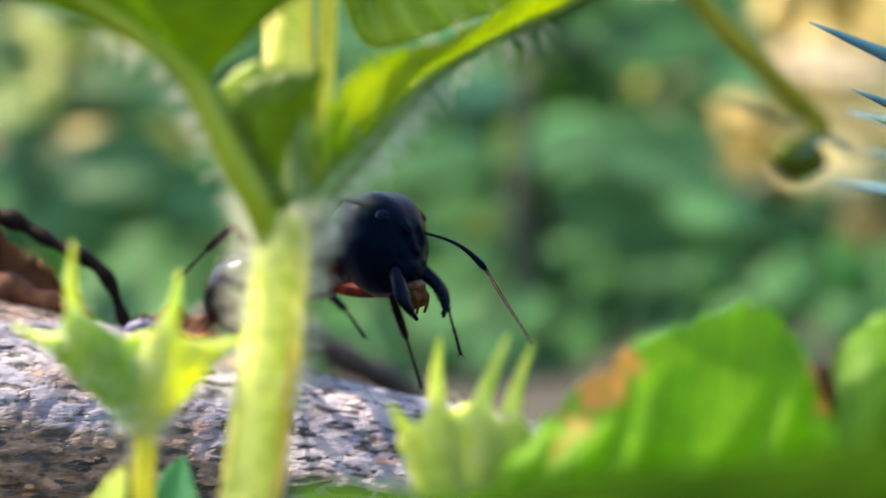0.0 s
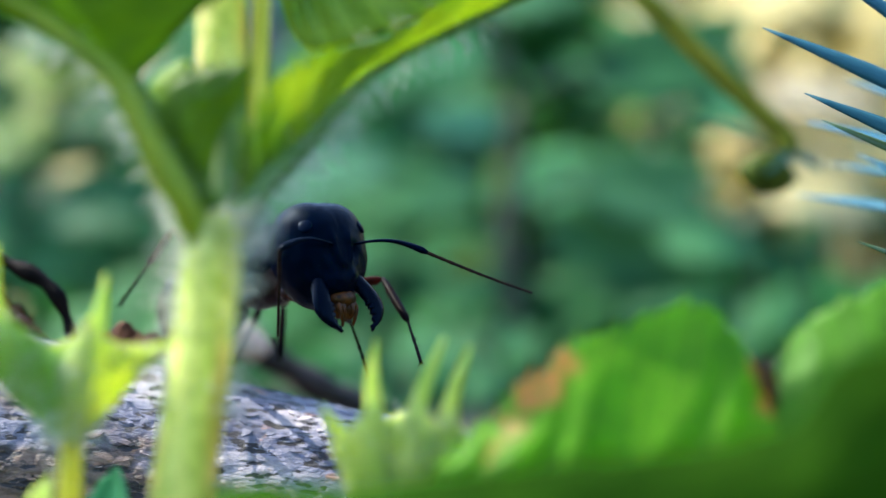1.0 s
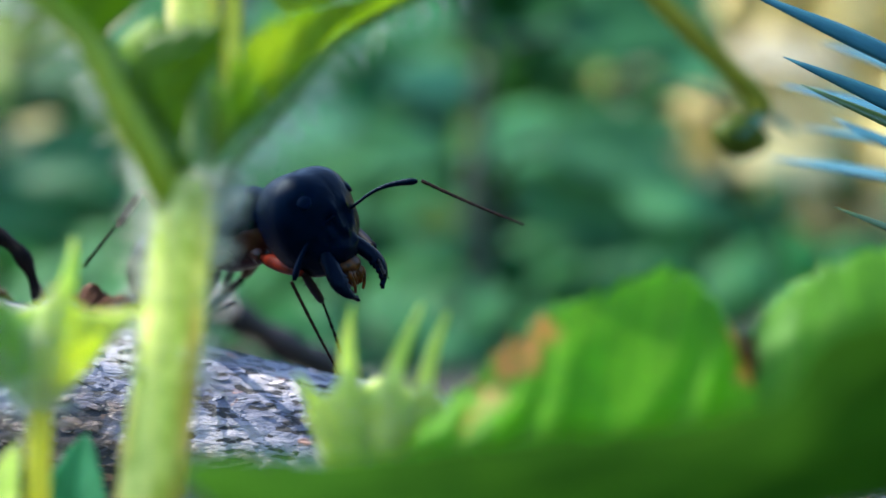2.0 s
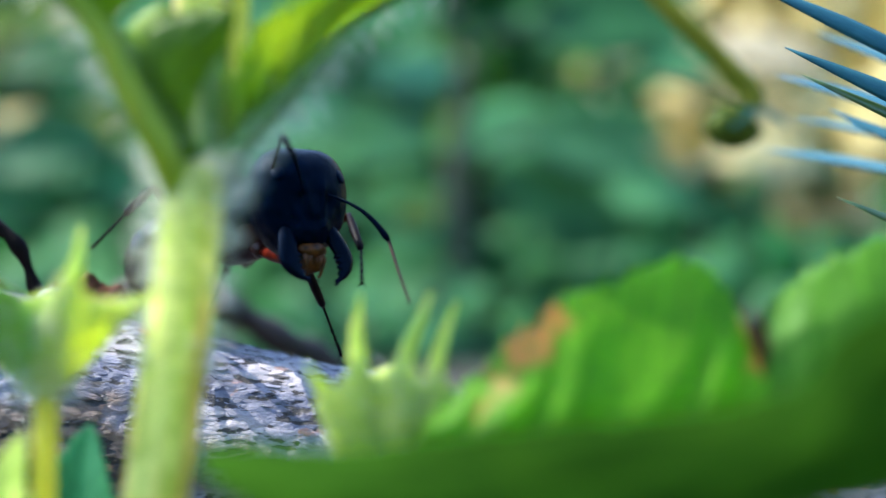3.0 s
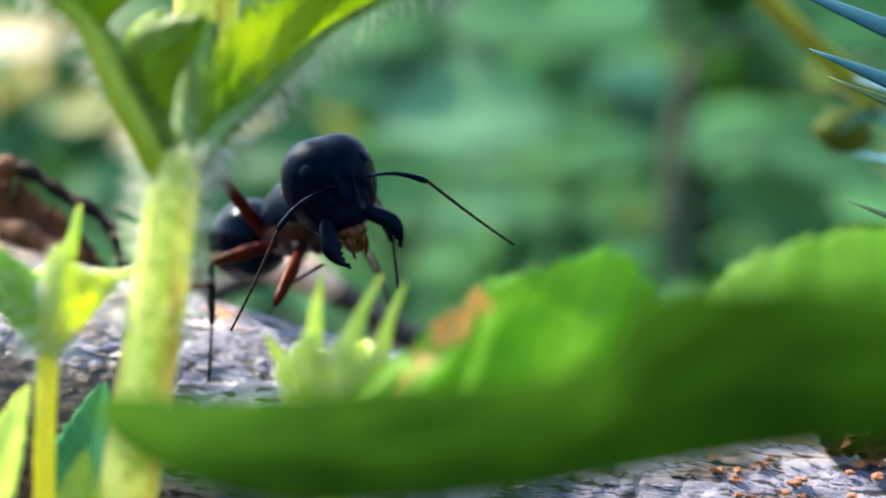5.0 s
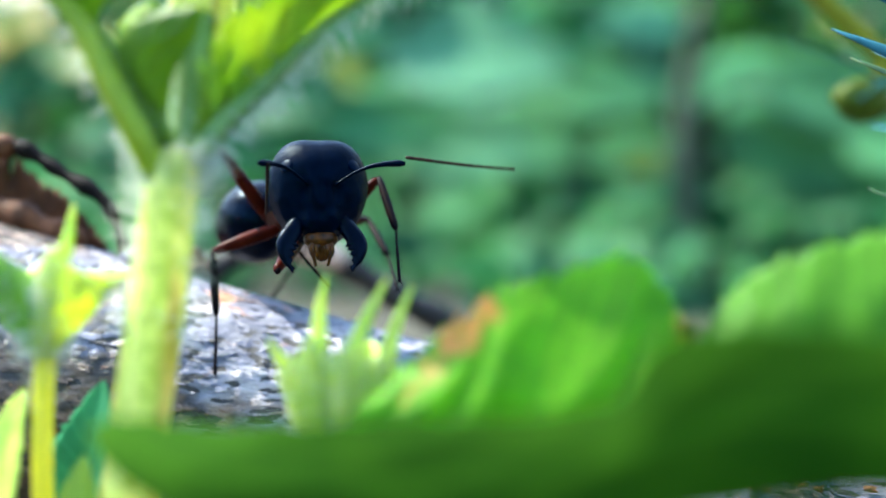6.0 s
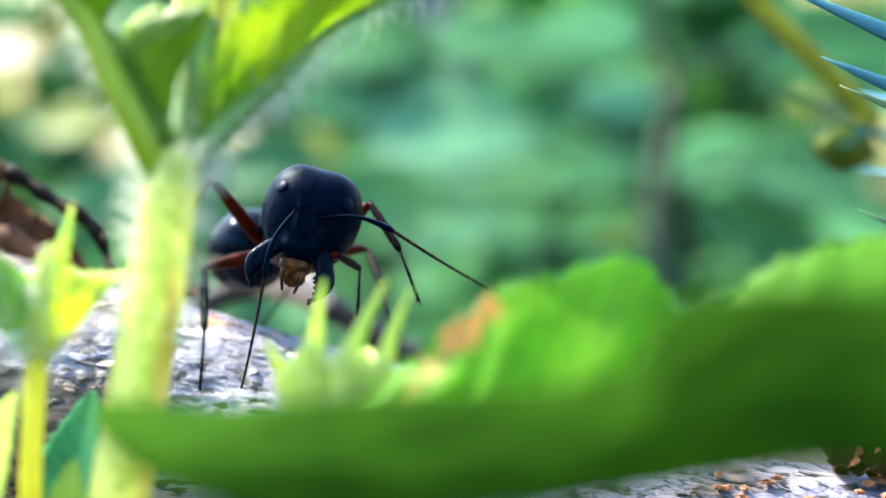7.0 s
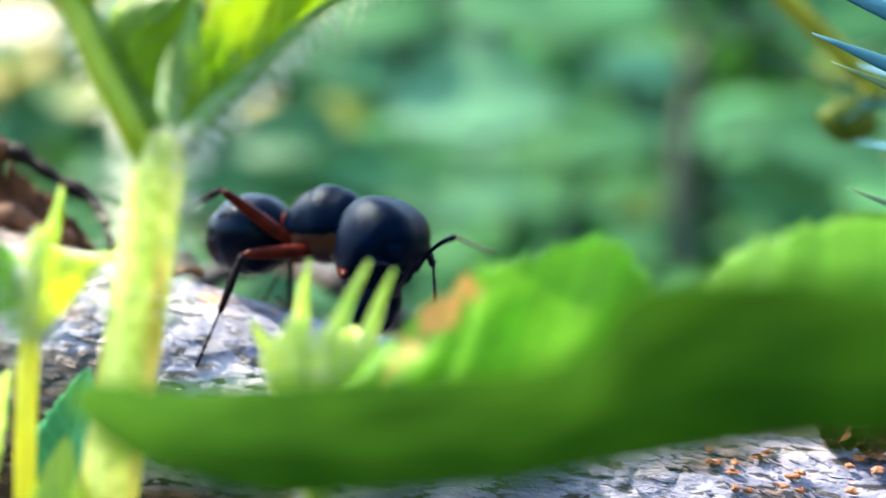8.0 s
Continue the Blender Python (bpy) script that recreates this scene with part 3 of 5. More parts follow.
def build_weed():
    rng = random.Random(11)
    w = thing("hairy_weed", -9, 38, GROUND, "bright green hairy weed with toothed leaves and a bristly stem", "plant")
    base = Vector((-9, 38, GROUND))

    def own(bm):
        return placed(bm, Matrix.Translation(-base))

    stem_line = smooth_line([(-9, 38, GROUND), (-8.2, 38, -24), (-6.7, 38, -12), (-5.6, 38, -5), (-4.9, 38.05, 0.0), (-4.75, 38.3, 1.2)], 66)
    thick = lambda f: 1.05 - 0.22 * f - 0.35 * max(0.0, f - 0.9) / 0.1
    stem = part("stem", own(tube(bmesh.new(), stem_line, thick, 24, ridge=0.05)), STEM, w, "pale green stem with faint reddish streaks")
    tagged(part("hairs", own(hair_bm(stem_line, thick, 340, 1.25, rng, 0.6, 0.97, thick=0.024, flanks=True)), HAIR, stem), kind="stuff")
    tagged(part("fuzz", own(hair_bm(stem_line, thick, 460, 0.4, rng, 0.6, 1.0, thick=0.022)), HAIR, stem), kind="stuff")
    upper_line = smooth_line([(-4.7, 38.4, 0.4), (-4.6, 39.2, 3), (-4.85, 40, 6), (-5.0, 40.6, 9), (-5.4, 41, 16), (-6, 41, 30)], 40)
    upper = part("upper_stem", own(tube(bmesh.new(), upper_line[15:], 0.80, 20, ridge=0.05)), STEM, w)
    # same stem continued downward, its shade painted with a darker green
    part("shaded_stem", own(tube(bmesh.new(), upper_line[:16], lambda f: 0.70 + 0.10 * f, 20, ridge=0.05)), STALK_GREY, w, "lower stretch of the upper stem, shade put into its green")
    tagged(part("hairs", own(hair_bm(upper_line, 0.75, 240, 0.8, rng, 0.0, 0.4, flanks=True)), HAIR, upper), kind="stuff")
    stalk = smooth_line([(-4.2, 38.6, 1.2), (-3.75, 39.3, 3.6), (-3.6, 39.7, 6), (-3.5, 40, 8.6), (-3.3, 40.3, 16)], 24)
    part("flower_stalk", own(tube(bmesh.new(), stalk, 0.30, 12)), STEM_WARM, w)
    # left leaf: a stalk that widens without a break into the overhanging blade
    edge_left = ((-5.25, 38.5, 0.5), (-5.75, 37.7, 1.2), (-6.05, 37.4, 1.7), (-6.9, 37.2, 3.5), (-7.35, 37.1, 4.5), (-8.4, 37, 5.8), (-10.2, 36.7, 6.9), (-12.8, 36.3, 7.9), (-16, 35.8, 9.3), (-19, 35.4, 13))
    edge_right = ((-5.0, 38.5, 0.5), (-4.7, 37.7, 1.2), (-4.6, 37.5, 1.7), (-5.3, 37.4, 3.1), (-6.2, 37.2, 4.5), (-6.85, 37.1, 5.3), (-6.0, 36.9, 6.2), (-4.9, 36.6, 7.1), (-3.4, 36.4, 8.6), (-2.6, 36.2, 13))
    leaf = part("leaf", own(blade_bm(edge_right, edge_left, teeth=0, bulge=0.12, quilt=0.05, veins=5, thick=lambda f: 0.4 - 0.26 * min(1, f * 2))), LEAF_SHADE, w)
    pet = smooth_line([(-5.15, 38.0, 0.0), (-5.55, 37.25, 1.4), (-6.4, 36.95, 3.1), (-7.0, 36.85, 4.4), (-7.75, 36.7, 5.6), (-9.4, 36.4, 6.9), (-12, 36, 8.6)], 36)
    part("leaf_stalk", own(tube(bmesh.new(), pet, lambda f: 0.46 - 0.32 * f * f, 16)), STALK, leaf, "yellow-green leaf stalk")
    tagged(part("hairs", own(hair_bm(smooth_line(edge_left[1:7], 30), 0.1, 190, 1.0, rng, thick=0.02, flanks=True)), HAIR, w), kind="stuff")
    # right leaf, folded along its midrib and seen from the side
    rib_pts = ((-4.1, 38.4, 1.5), (-3.15, 39.1, 2.65), (-2.05, 39.8, 3.95), (-0.5, 40.8, 5.7), (1.9, 41.5, 7.15), (4.8, 42, 8.5), (9, 42.5, 10.5))
    rim_pts = ((-3.95, 38.5, 1.9), (-3.75, 38.0, 3.9), (-2.6, 37.6, 5.3), (-1.25, 38.0, 6.25), (0.25, 38.8, 6.65), (2.85, 39.8, 8.2), (7.7, 41, 10.5))
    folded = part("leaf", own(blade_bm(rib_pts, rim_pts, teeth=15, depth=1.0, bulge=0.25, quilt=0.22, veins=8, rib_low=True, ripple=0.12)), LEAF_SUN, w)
    rib = smooth_line([(-4.15, 38.3, 0.9), (-3.7, 38.6, 1.75), (-2.85, 39.1, 2.65), (-1.7, 39.8, 3.95), (-0.3, 40.7, 5.6), (2.0, 41.3, 7.0), (4.9, 41.9, 8.4), (9, 42.4, 10.4)], 30)
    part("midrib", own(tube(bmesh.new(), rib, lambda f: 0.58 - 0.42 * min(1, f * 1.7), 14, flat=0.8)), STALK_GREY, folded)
    tagged(part("hairs", own(hair_bm(rib, lambda f: 0.5 - 0.35 * f, 320, 1.3, rng, 0, 0.8, lean=-0.2, thick=0.025, flanks=True)), HAIR, w), kind="stuff")
    # a broad leaf behind it and the small bracts in the fork
    part("leaf", own(blade_bm(((-3.3, 43, 8.9), (-2.95, 43, 7.8), (-2.3, 42.8, 7.05), (-1.2, 42.8, 7.15), (0.4, 43, 7.7), (2.6, 43.2, 8.6), (5, 43.5, 9.8)),
                             ((-3.2, 43.6, 10), (-2.6, 43.8, 11), (-1.6, 44, 12), (-0.4, 44, 12.4), (1.2, 44, 12.4), (3.2, 44, 11.8), (5.2, 43.8, 10.2)), bulge=0.3, quilt=0.12, veins=7)), LEAF_SUN, w)
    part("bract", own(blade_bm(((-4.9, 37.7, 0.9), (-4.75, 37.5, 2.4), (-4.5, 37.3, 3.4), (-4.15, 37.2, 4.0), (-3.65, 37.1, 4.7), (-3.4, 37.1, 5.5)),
                              ((-5.4, 37.7, 1.2), (-6.0, 37.4, 3.0), (-6.3, 37.2, 4.3), (-5.8, 37.1, 5.1), (-4.7, 37.1, 5.55), (-3.55, 37.1, 5.7)), teeth=5, depth=0.12, bulge=0.18, quilt=0.05, veins=4, ns=40)), LEAF_SHADE, w)
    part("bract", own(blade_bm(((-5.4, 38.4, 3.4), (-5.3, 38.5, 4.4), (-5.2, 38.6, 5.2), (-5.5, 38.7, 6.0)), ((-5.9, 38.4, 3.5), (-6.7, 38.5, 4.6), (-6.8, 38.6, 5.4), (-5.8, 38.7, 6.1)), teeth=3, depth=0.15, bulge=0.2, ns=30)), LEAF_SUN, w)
    # calyces on their stalks: each lobe's rim, bulge and colour, then its spines from base to tip
    calyces = (
        ((-9.35, 38, -5.7), (-9.4, 38, -4.3), 0.35, (-11.5, 38, GROUND), (
            (((-12.6, 38.3, -2.9), (-11.8, 38, -2.5), (-11.3, 37.7, -1.6), (-10.8, 37.7, -2.0), (-10.0, 37.7, -2.5), (-9.3, 37.8, -3.4)), 0.7, CALYX_DEEP),
            (((-9.7, 37.9, -3.5), (-8.95, 37.6, -2.9), (-8.45, 37.5, -1.9), (-8.0, 37.6, -2.5), (-7.4, 37.8, -2.85), (-6.6, 38.0, -3.0)), 0.8, CALYX),
            (((-11.5, 38.8, -3.4), (-10.6, 39.4, -2.9), (-9.8, 39.7, -2.7), (-9.0, 39.4, -3.1), (-7.8, 38.8, -3.6)), -0.7, CALYX)),
         (((-11.3, 37.7, -2.2), (-11.5, 37.6, -1.1), (-11.4, 37.6, 0.35)), ((-8.45, 37.5, -2.4), (-8.25, 37.6, -1.6), (-8.15, 37.8, -0.6)), ((-11.6, 38, -2.7), (-12.5, 38.2, -2.75), (-13.7, 38.5, -2.3)), ((-7.7, 37.8, -3.1), (-6.9, 38, -3.0), (-6.2, 38.1, -2.75)))),
        ((0.6, 38.2, -10.8), (0.9, 38.2, -6.5), 1.1, (-2.5, 38.6, GROUND), (
            (((-1.3, 38.2, -6.0), (-0.6, 38, -5.4), (-0.1, 38.3, -4.6), (0.4, 38.2, -5.2), (1.0, 37.9, -5.5)), 1.0, CALYX),
            (((0.5, 37.8, -5.6), (1.0, 37.6, -5.0), (1.4, 37.7, -4.6), (1.8, 37.7, -5.3), (2.6, 37.9, -5.8)), 1.1, CALYX),
            (((1.2, 38.0, -6.0), (1.9, 38.0, -5.4), (2.3, 38.1, -5.0), (2.8, 38.2, -5.7), (3.6, 38.5, -6.6)), 0.9, CALYX),
            (((-0.8, 39.2, -6.4), (0.2, 39.9, -5.6), (1.2, 40.1, -5.2), (2.6, 39.4, -6.2)), -0.8, CALYX)),
         (((-0.05, 38.3, -5.2), (-0.1, 38.6, -4.0), (0.05, 38.8, -2.85)), ((1.2, 37.7, -5.2), (1.65, 37.9, -4.0), (2.2, 38.2, -2.8)), ((2.2, 38.1, -5.4), (2.5, 38.2, -4.3), (3.0, 38.3, -3.05)), ((-0.9, 38.2, -5.9), (-1.3, 38.0, -5.4), (-1.6, 37.8, -4.8)))))
    for foot, mouth, wide, root, lobes, spines in calyces:
        f, mo = Vector(foot), Vector(mouth)
        line = smooth_line([root, (f + Vector(root)) / 2 + Vector((1, 0, 0)), f + Vector((-0.15, 0, -4)), f, f.lerp(mo, 0.2)], 30)
        st = part("calyx_stalk", own(tube(bmesh.new(), line, 0.35, 12)), STEM_LIME, w)
        tagged(part("hairs", own(hair_bm(line, 0.42, 120, 0.5, rng, 0.6, 1.0, thick=0.012)), HAIR, st), kind="stuff")
        cal = part("calyx", own(tube(bmesh.new(), smooth_line([f, f.lerp(mo, 0.5), mo], 12), lambda q: 0.42 + wide * 0.5 * q, 18, ridge=0.06)), CALYX, w, "yellow-green bristly calyx with spiny lobes")
        wall = smooth_line([f, f.lerp(mo, 0.5), mo], 12)
        tagged(part("hairs", own(hair_bm(wall, lambda q: 0.45 + wide * q, 160 + int(150 * (wide > 1)), 0.9, rng, 0.0, 0.8, lean=-0.1, thick=0.016)), HAIR, cal), kind="stuff")
        down = bmesh.new()
        for rim, bulge, mat in lobes:
            rim = [Vector(p) for p in rim]
            part("lobe", own(lobe_bm(f, rim, bulge)), mat, cal)
            for _ in range(230):
                u, v = rng.random(), rng.uniform(0.15, 1) ** 0.7
                out = Vector((u - 0.5, -1 if bulge > 0 else 1, rng.gauss(0, 0.5)))
                spike(down, lobe_point(f, rim, bulge, u, v), (out + Vector([rng.gauss(0, 0.5) for _ in range(3)])).normalized(), rng.uniform(0.25, 0.7), 0.024)
        tagged(part("down", own(down), HAIR, cal), kind="stuff")
        for pts in spines:
            part("spine", own(tube(bmesh.new(), smooth_line(pts, 12), lambda q: 0.27 * (1 - q) ** 0.9 + 0.05, 10, flat=0.7)), CALYX, cal)
    # low leaves
    for base_at, along, up, L, W, mat in (
            ((-11.6, 37.3, -13.2), (0.19, 0.02, 0.97), (-0.35, -0.9, 0.15), 6.6, 1.25, CALYX),
            ((-7.5, 36.7, -14.5), (-0.10, 0.1, 0.98), (-0.3, -0.9, 0.2), 5.7, 1.35, LEAF_SUN),
            ((-17.5, 39.0, -11), (0.15, 0.1, 0.95), (0.6, -0.8, 0.2), 8, 2.2, LEAF_SUN),
            ((-9.7, 41, -13.5), (0.09, 0, 0.98), (-0.2, -0.95, 0.2), 6.4, 1.6, LEAF_TEAL)):
        b0 = Vector(base_at)
        root = smooth_line([(b0.x * 0.4 - 5.4, 38, GROUND), b0 + Vector((0, 0, -12)), b0 + Vector(along) * 0.6], 16)
        part("leaf_stalk", own(tube(bmesh.new(), root, 0.3, 10)), STEM_LIME, w)
        part("leaf", own(placed(leaf_bm(L, W, fold=0.25, arch=0.1, teeth=8, ns=40), at(b0, along, up))), mat, w)


def build_side_leaves():
    """The toothed leaves that stand across the lower right of the view, each on a stalk from the soil."""
    def standing(name, label, root, blade, mat, end):
        t = thing(name, *root, label, "leaf")
        off = Matrix.Translation(-Vector(root))
        part("blade", placed(blade, off), mat, t)
        e, r = Vector(end), Vector(root)
        bend = Vector((max(24.0, e.x + 1.5), e.y * 0.4 + r.y * 0.6, e.z - 1))
        line = smooth_line([r, (r + bend) / 2 + Vector((1.5, 0, 4)), bend, e.lerp(bend, 0.4) + Vector((0, 0.2, 0.5)), e + Vector((-0.8, 0.2, 0.1))], 30)
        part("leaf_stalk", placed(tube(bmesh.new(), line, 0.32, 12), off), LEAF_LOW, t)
        return t, off

    rusty, off = standing("toothed_leaf", "bright green toothed leaf with rust-brown blotches", RUSTY_ROOT,
             blade_bm(((0.6, 35.4, -8.2), (2.6, 35.0, -8.6), (4.4, 34.8, -8.6), (6.4, 34.8, -8.5), (8.2, 34.9, -8.2), (9.6, 35.1, -7.9), (10.8, 35.6, -7.6), (12.0, 35.8, -7.3)),
                      ((2.0, 36.1, -6.3), (3.6, 36.2, -4.75), (4.9, 36.3, -3.7), (5.95, 36.5, -2.9), (7.9, 36.9, -2.4), (9.75, 37.2, -1.85), (10.9, 37.0, -2.85), (11.75, 36.6, -4.6)),
                      teeth=17, depth=0.48, bulge=0.6, quilt=0.13, veins=5, ripple=0.25, rib_low=True, ns=110, nu=26), LEAF_SPOT, (12.0, 35.6, -7.2))
    part("withered_tip", placed(placed(leaf_bm(1.5, 0.24, fold=0.9, arch=0.2, teeth=3, depth=0.2, quilt=0.12, thick=0.1, ns=24, nu=6, ripple=0.2), at((11.55, 36.25, -3.5), (0.16, -0.1, -0.95), (-0.4, -0.9, 0.1))), off), DEAD, rusty, "dark brown withered tip")
    standing("toothed_leaf", "green toothed leaf rising beside the rusty one", (24, 40, GROUND),
             blade_bm(((11.4, 35.8, -7.4), (13.5, 35.5, -7.2), (16, 35.3, -6.9), (19, 35.4, -6.7), (22, 35.9, -6.4), (24.5, 36.6, -5.4)),
                      ((11.75, 37.5, -4.6), (12.75, 37.4, -3.0), (14.2, 37.2, -1.9), (16.6, 37.1, -1.15), (20, 37.2, -1.1), (24.5, 37.4, -4)),
                      teeth=15, depth=0.42, bulge=0.7, quilt=0.10, veins=6, ripple=0.2, rib_low=True, ns=96, nu=22), LEAF, (24.2, 36.8, -5.0))
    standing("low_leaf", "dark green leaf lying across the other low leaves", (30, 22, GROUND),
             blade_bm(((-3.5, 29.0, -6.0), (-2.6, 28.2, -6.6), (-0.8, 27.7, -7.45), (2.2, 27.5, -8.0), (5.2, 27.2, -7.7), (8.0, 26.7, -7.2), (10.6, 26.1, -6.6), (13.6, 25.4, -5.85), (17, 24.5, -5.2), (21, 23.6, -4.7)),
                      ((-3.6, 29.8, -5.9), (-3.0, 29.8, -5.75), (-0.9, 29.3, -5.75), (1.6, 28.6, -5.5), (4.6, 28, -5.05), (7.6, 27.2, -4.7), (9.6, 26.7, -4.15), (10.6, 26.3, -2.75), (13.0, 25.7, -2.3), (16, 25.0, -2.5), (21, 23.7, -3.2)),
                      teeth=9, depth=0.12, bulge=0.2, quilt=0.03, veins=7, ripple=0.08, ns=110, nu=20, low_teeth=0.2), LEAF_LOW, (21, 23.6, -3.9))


build_weed()
build_side_leaves()


# ---- conifer twig, hanging bud, dead bits ----
def needle_bm(L, width):
    bm = bmesh.new()
    line = [Vector((L * k / 14, 0, 0.03 * L * math.sin(math.pi * k / 14))) for k in range(15)]
    tube(bm, line, lambda q: width / 2 * max(0.06, min(1, (1 - q) * 3.2) ** 0.75) * (0.7 + 0.3 * min(1, q * 6)), 10, flat=0.42, up=(0, 0, 1))
    return bm


def build_conifer():
    foot = Vector((47, 58, GROUND))
    t = thing("conifer_twig", *foot, "conifer seedling twig with flat blue-green needles", "twig")
    axis = smooth_line([foot, (42, 56, -24), (34, 53, -8), (31, 54, 2), (27, 57, 13), (23, 60, 24)], 40)
    part("twig", placed(tube(bmesh.new(), axis, lambda q: 1.1 - 0.5 * q, 14), Matrix.Translation(-foot)), TWIG, t)
    rng = random.Random(3)
    tips = [((16.1, 52.6, 9.3), 0), ((17.3, 50.8, 6.2), 0), ((18.1, 51.1, 5.1), 1), ((18.4, 48.1, 0.0), 1), ((18.6, 52.5, 11.8), 0), ((22.2, 70, 3.0), 0),
            ((22.5, 60, 4.4), 0), ((26, 71, 6.5), 0), ((24.6, 72, 4.9), 0), ((21.2, 64, 6.5), 0), ((20.5, 55, 13.4), 0), ((24, 66, 9), 0), ((23.5, 56, -2.5), 0), ((25, 60, -4), 0)]
    for tip, dark in tips:
        tp = Vector(tip)
        want = tp + Vector((14.0, 1.5, -7.0))
        root = min(axis, key=lambda a: (a - want).length)
        L = (tp - root).length
        ob = part("needle", needle_bm(L, 1.05 if not dark else 0.7), NEEDLE_DARK if dark else NEEDLE, t)
        ob.matrix_basis = Matrix.Translation((root - foot) * MM) @ frame_of(tp - root, (0.25, -0.85, 0.45)).to_4x4()
    for k in range(26):
        root = axis[rng.randrange(18, 40)]
        d = Vector((rng.uniform(0.2, 1), rng.uniform(-0.2, 1), rng.uniform(-0.2, 0.9))).normalized()
        ob = part("needle", needle_bm(rng.uniform(12, 16), 0.75), NEEDLE, t)
        ob.matrix_basis = Matrix.Translation((root - foot) * MM) @ frame_of(d, (0, -0.5, 0.8)).to_4x4()


def build_bud():
    foot = Vector((75, 95, GROUND))
    t = thing("hanging_bud", *foot, "olive flower bud hanging from an arched yellow-green stalk", "plant")
    off = Matrix.Translation(-foot)
    line = smooth_line([foot, (76, 95, 20), (60, 92, 55), (25, 88, 55), (6, 83, 30), (16.8, 80, 15.4), (24.2, 80, 7.8), (24.6, 80, 6.4)], 80)
    part("stalk", placed(tube(bmesh.new(), line, lambda q: 0.6 + 0.12 * q, 14), off), BUD_STALK, t)
    bm = bmesh.new()
    ball(bm, (23.3, 79.6, 4.8), 2.0, 1.5, 1.4, shape=lambda c: (c.x * (1 - 0.25 * abs(c.z)), c.y, c.z), turn=Euler((0, radians(12), 0)).to_matrix())
    part("bud", placed(bm, off), BUD, t, "olive green bud")
    for k in range(5):
        a = 2 * math.pi * k / 5 + 0.4
        d = Vector((math.cos(a), 0.8 * math.sin(a), -0.35)) if k else Vector((-0.86, 0.0, 0.46))
        part("sepal", placed(placed(leaf_bm(3.0 if k else 7.0, 0.95 if k else 0.45, fold=0.3, arch=0.12, teeth=3, depth=0, ns=20, nu=6), at((24.5, 80, 6.2), d, (0, 0, 1))), off), TEAL, t)


def build_litter():
    t = thing("dead_twig", 30, 100, GROUND, "dark dead twig with a sunlit patch put in as paler colour", "twig")
    off = Matrix.Translation((-30, -100, -GROUND))
    line = smooth_line([(-24, 74, -12), (-18, 76.5, -6.5), (-13, 78.2, -4.5), (-9.6, 79.6, -6.1), (-6.2, 82, -8.6), (-2, 85.5, -11.8), (10, 92, -24), (30, 100, GROUND)], 70)
    part("twig", placed(tube(bmesh.new(), line, lambda q: 0.95 + 0.12 * math.sin(q * 60) + 0.08 * math.sin(q * 23), 14), off), TWIG, t)
    # sunlit stretch of the twig, added as a paler, slightly thicker sleeve
    bare = smooth_line([(-14.4, 77.3, -4.5), (-12.6, 77.9, -4.4), (-11.2, 78.4, -4.9), (-9.4, 79.3, -6.0)], 18)
    part("sunlit_patch", placed(tube(bmesh.new(), bare, lambda q: 0.5 + 0.75 * math.sin(math.pi * q) ** 0.6 + 0.06 * math.sin(q * 31), 14), off), TWIG_SUNLIT, t, "pinkish sleeve standing for the sunlit stretch of the twig")
    # curled dead leaf and a black bent stalk on top of the branch
    z = log_top(-20, 58)
    t = thing("dead_leaf", -20, 58, z, "curled rust-brown dead leaf lying on the branch", "dead leaf")
    off = Matrix.Translation((20, -58, -z))
    part("blade", placed(placed(leaf_bm(9, 2.4, fold=0.9, arch=0.22, teeth=5, depth=0.2, quilt=0.3, ripple=0.4), at((-26, 58.6, z + 0.9), (1, 0, -0.08), (0, -0.75, 0.65))), off), DEAD, t)
    part("rolled_edge", placed(tube(bmesh.new(), smooth_line([(-26, 57.4, z + 0.7), (-22, 57.2, z + 1.3), (-18.6, 57.0, z + 0.2), (-17, 56.6, log_top(-17, 56.6) + 0.3)], 24), lambda q: 0.95 - 0.5 * q + 0.15 * math.sin(q * 30), 12), off), DEAD, t)
    t = thing("black_stalk", -20.4, 58, z, "black bent dead stalk with a rusty joint", "dead stalk")
    part("stalk", placed(tube(bmesh.new(), smooth_line([(-27, 58, 0.6), (-22.5, 57.8, 1.5), (-20.4, 57.6, 1.4), (-18.2, 57.5, 0.2), (-15.7, 57.3, -1.3), (-14.6, 57.2, log_top(-14.6, 57.2) + 0.2)], 40), lambda q: (0.46 - 0.16 * q) * (1 + 0.22 * math.sin(q * 47) + 0.12 * math.sin(q * 19)), 12), off), CHARRED, t)
    bm = bmesh.new()
    ball(bm, (-21.2, 57.5, 1.45), 0.75, 0.66, 0.66, 16, 10)
    part("joint", placed(bm, off), DEAD, t, "rust-brown joint")
    # seed husk and a shred of bark further along
    zh = log_top(-13.9, 55.8)
    t = thing("seed_husk", -13.9, 55.8, zh, "small grey-blue seed husk on the bark", "seed")
    bm = bmesh.new()
    ball(bm, (0, 0, 0.3), 0.8, 0.45, 0.45, 18, 12, shape=lambda c: Vector((c.x * (1 - 0.4 * c.z), c.y, c.z)) * (1 + 0.35 * noise.noise(c * 2.2) + 0.15 * noise.noise(c * 6)))
    part("husk", bm, HUSK, t)
    zb = log_top(-12.6, 57.2)
    t = thing("bark_shred", -12.6, 57.2, zb, "rust-brown curled shred of bark", "bark")
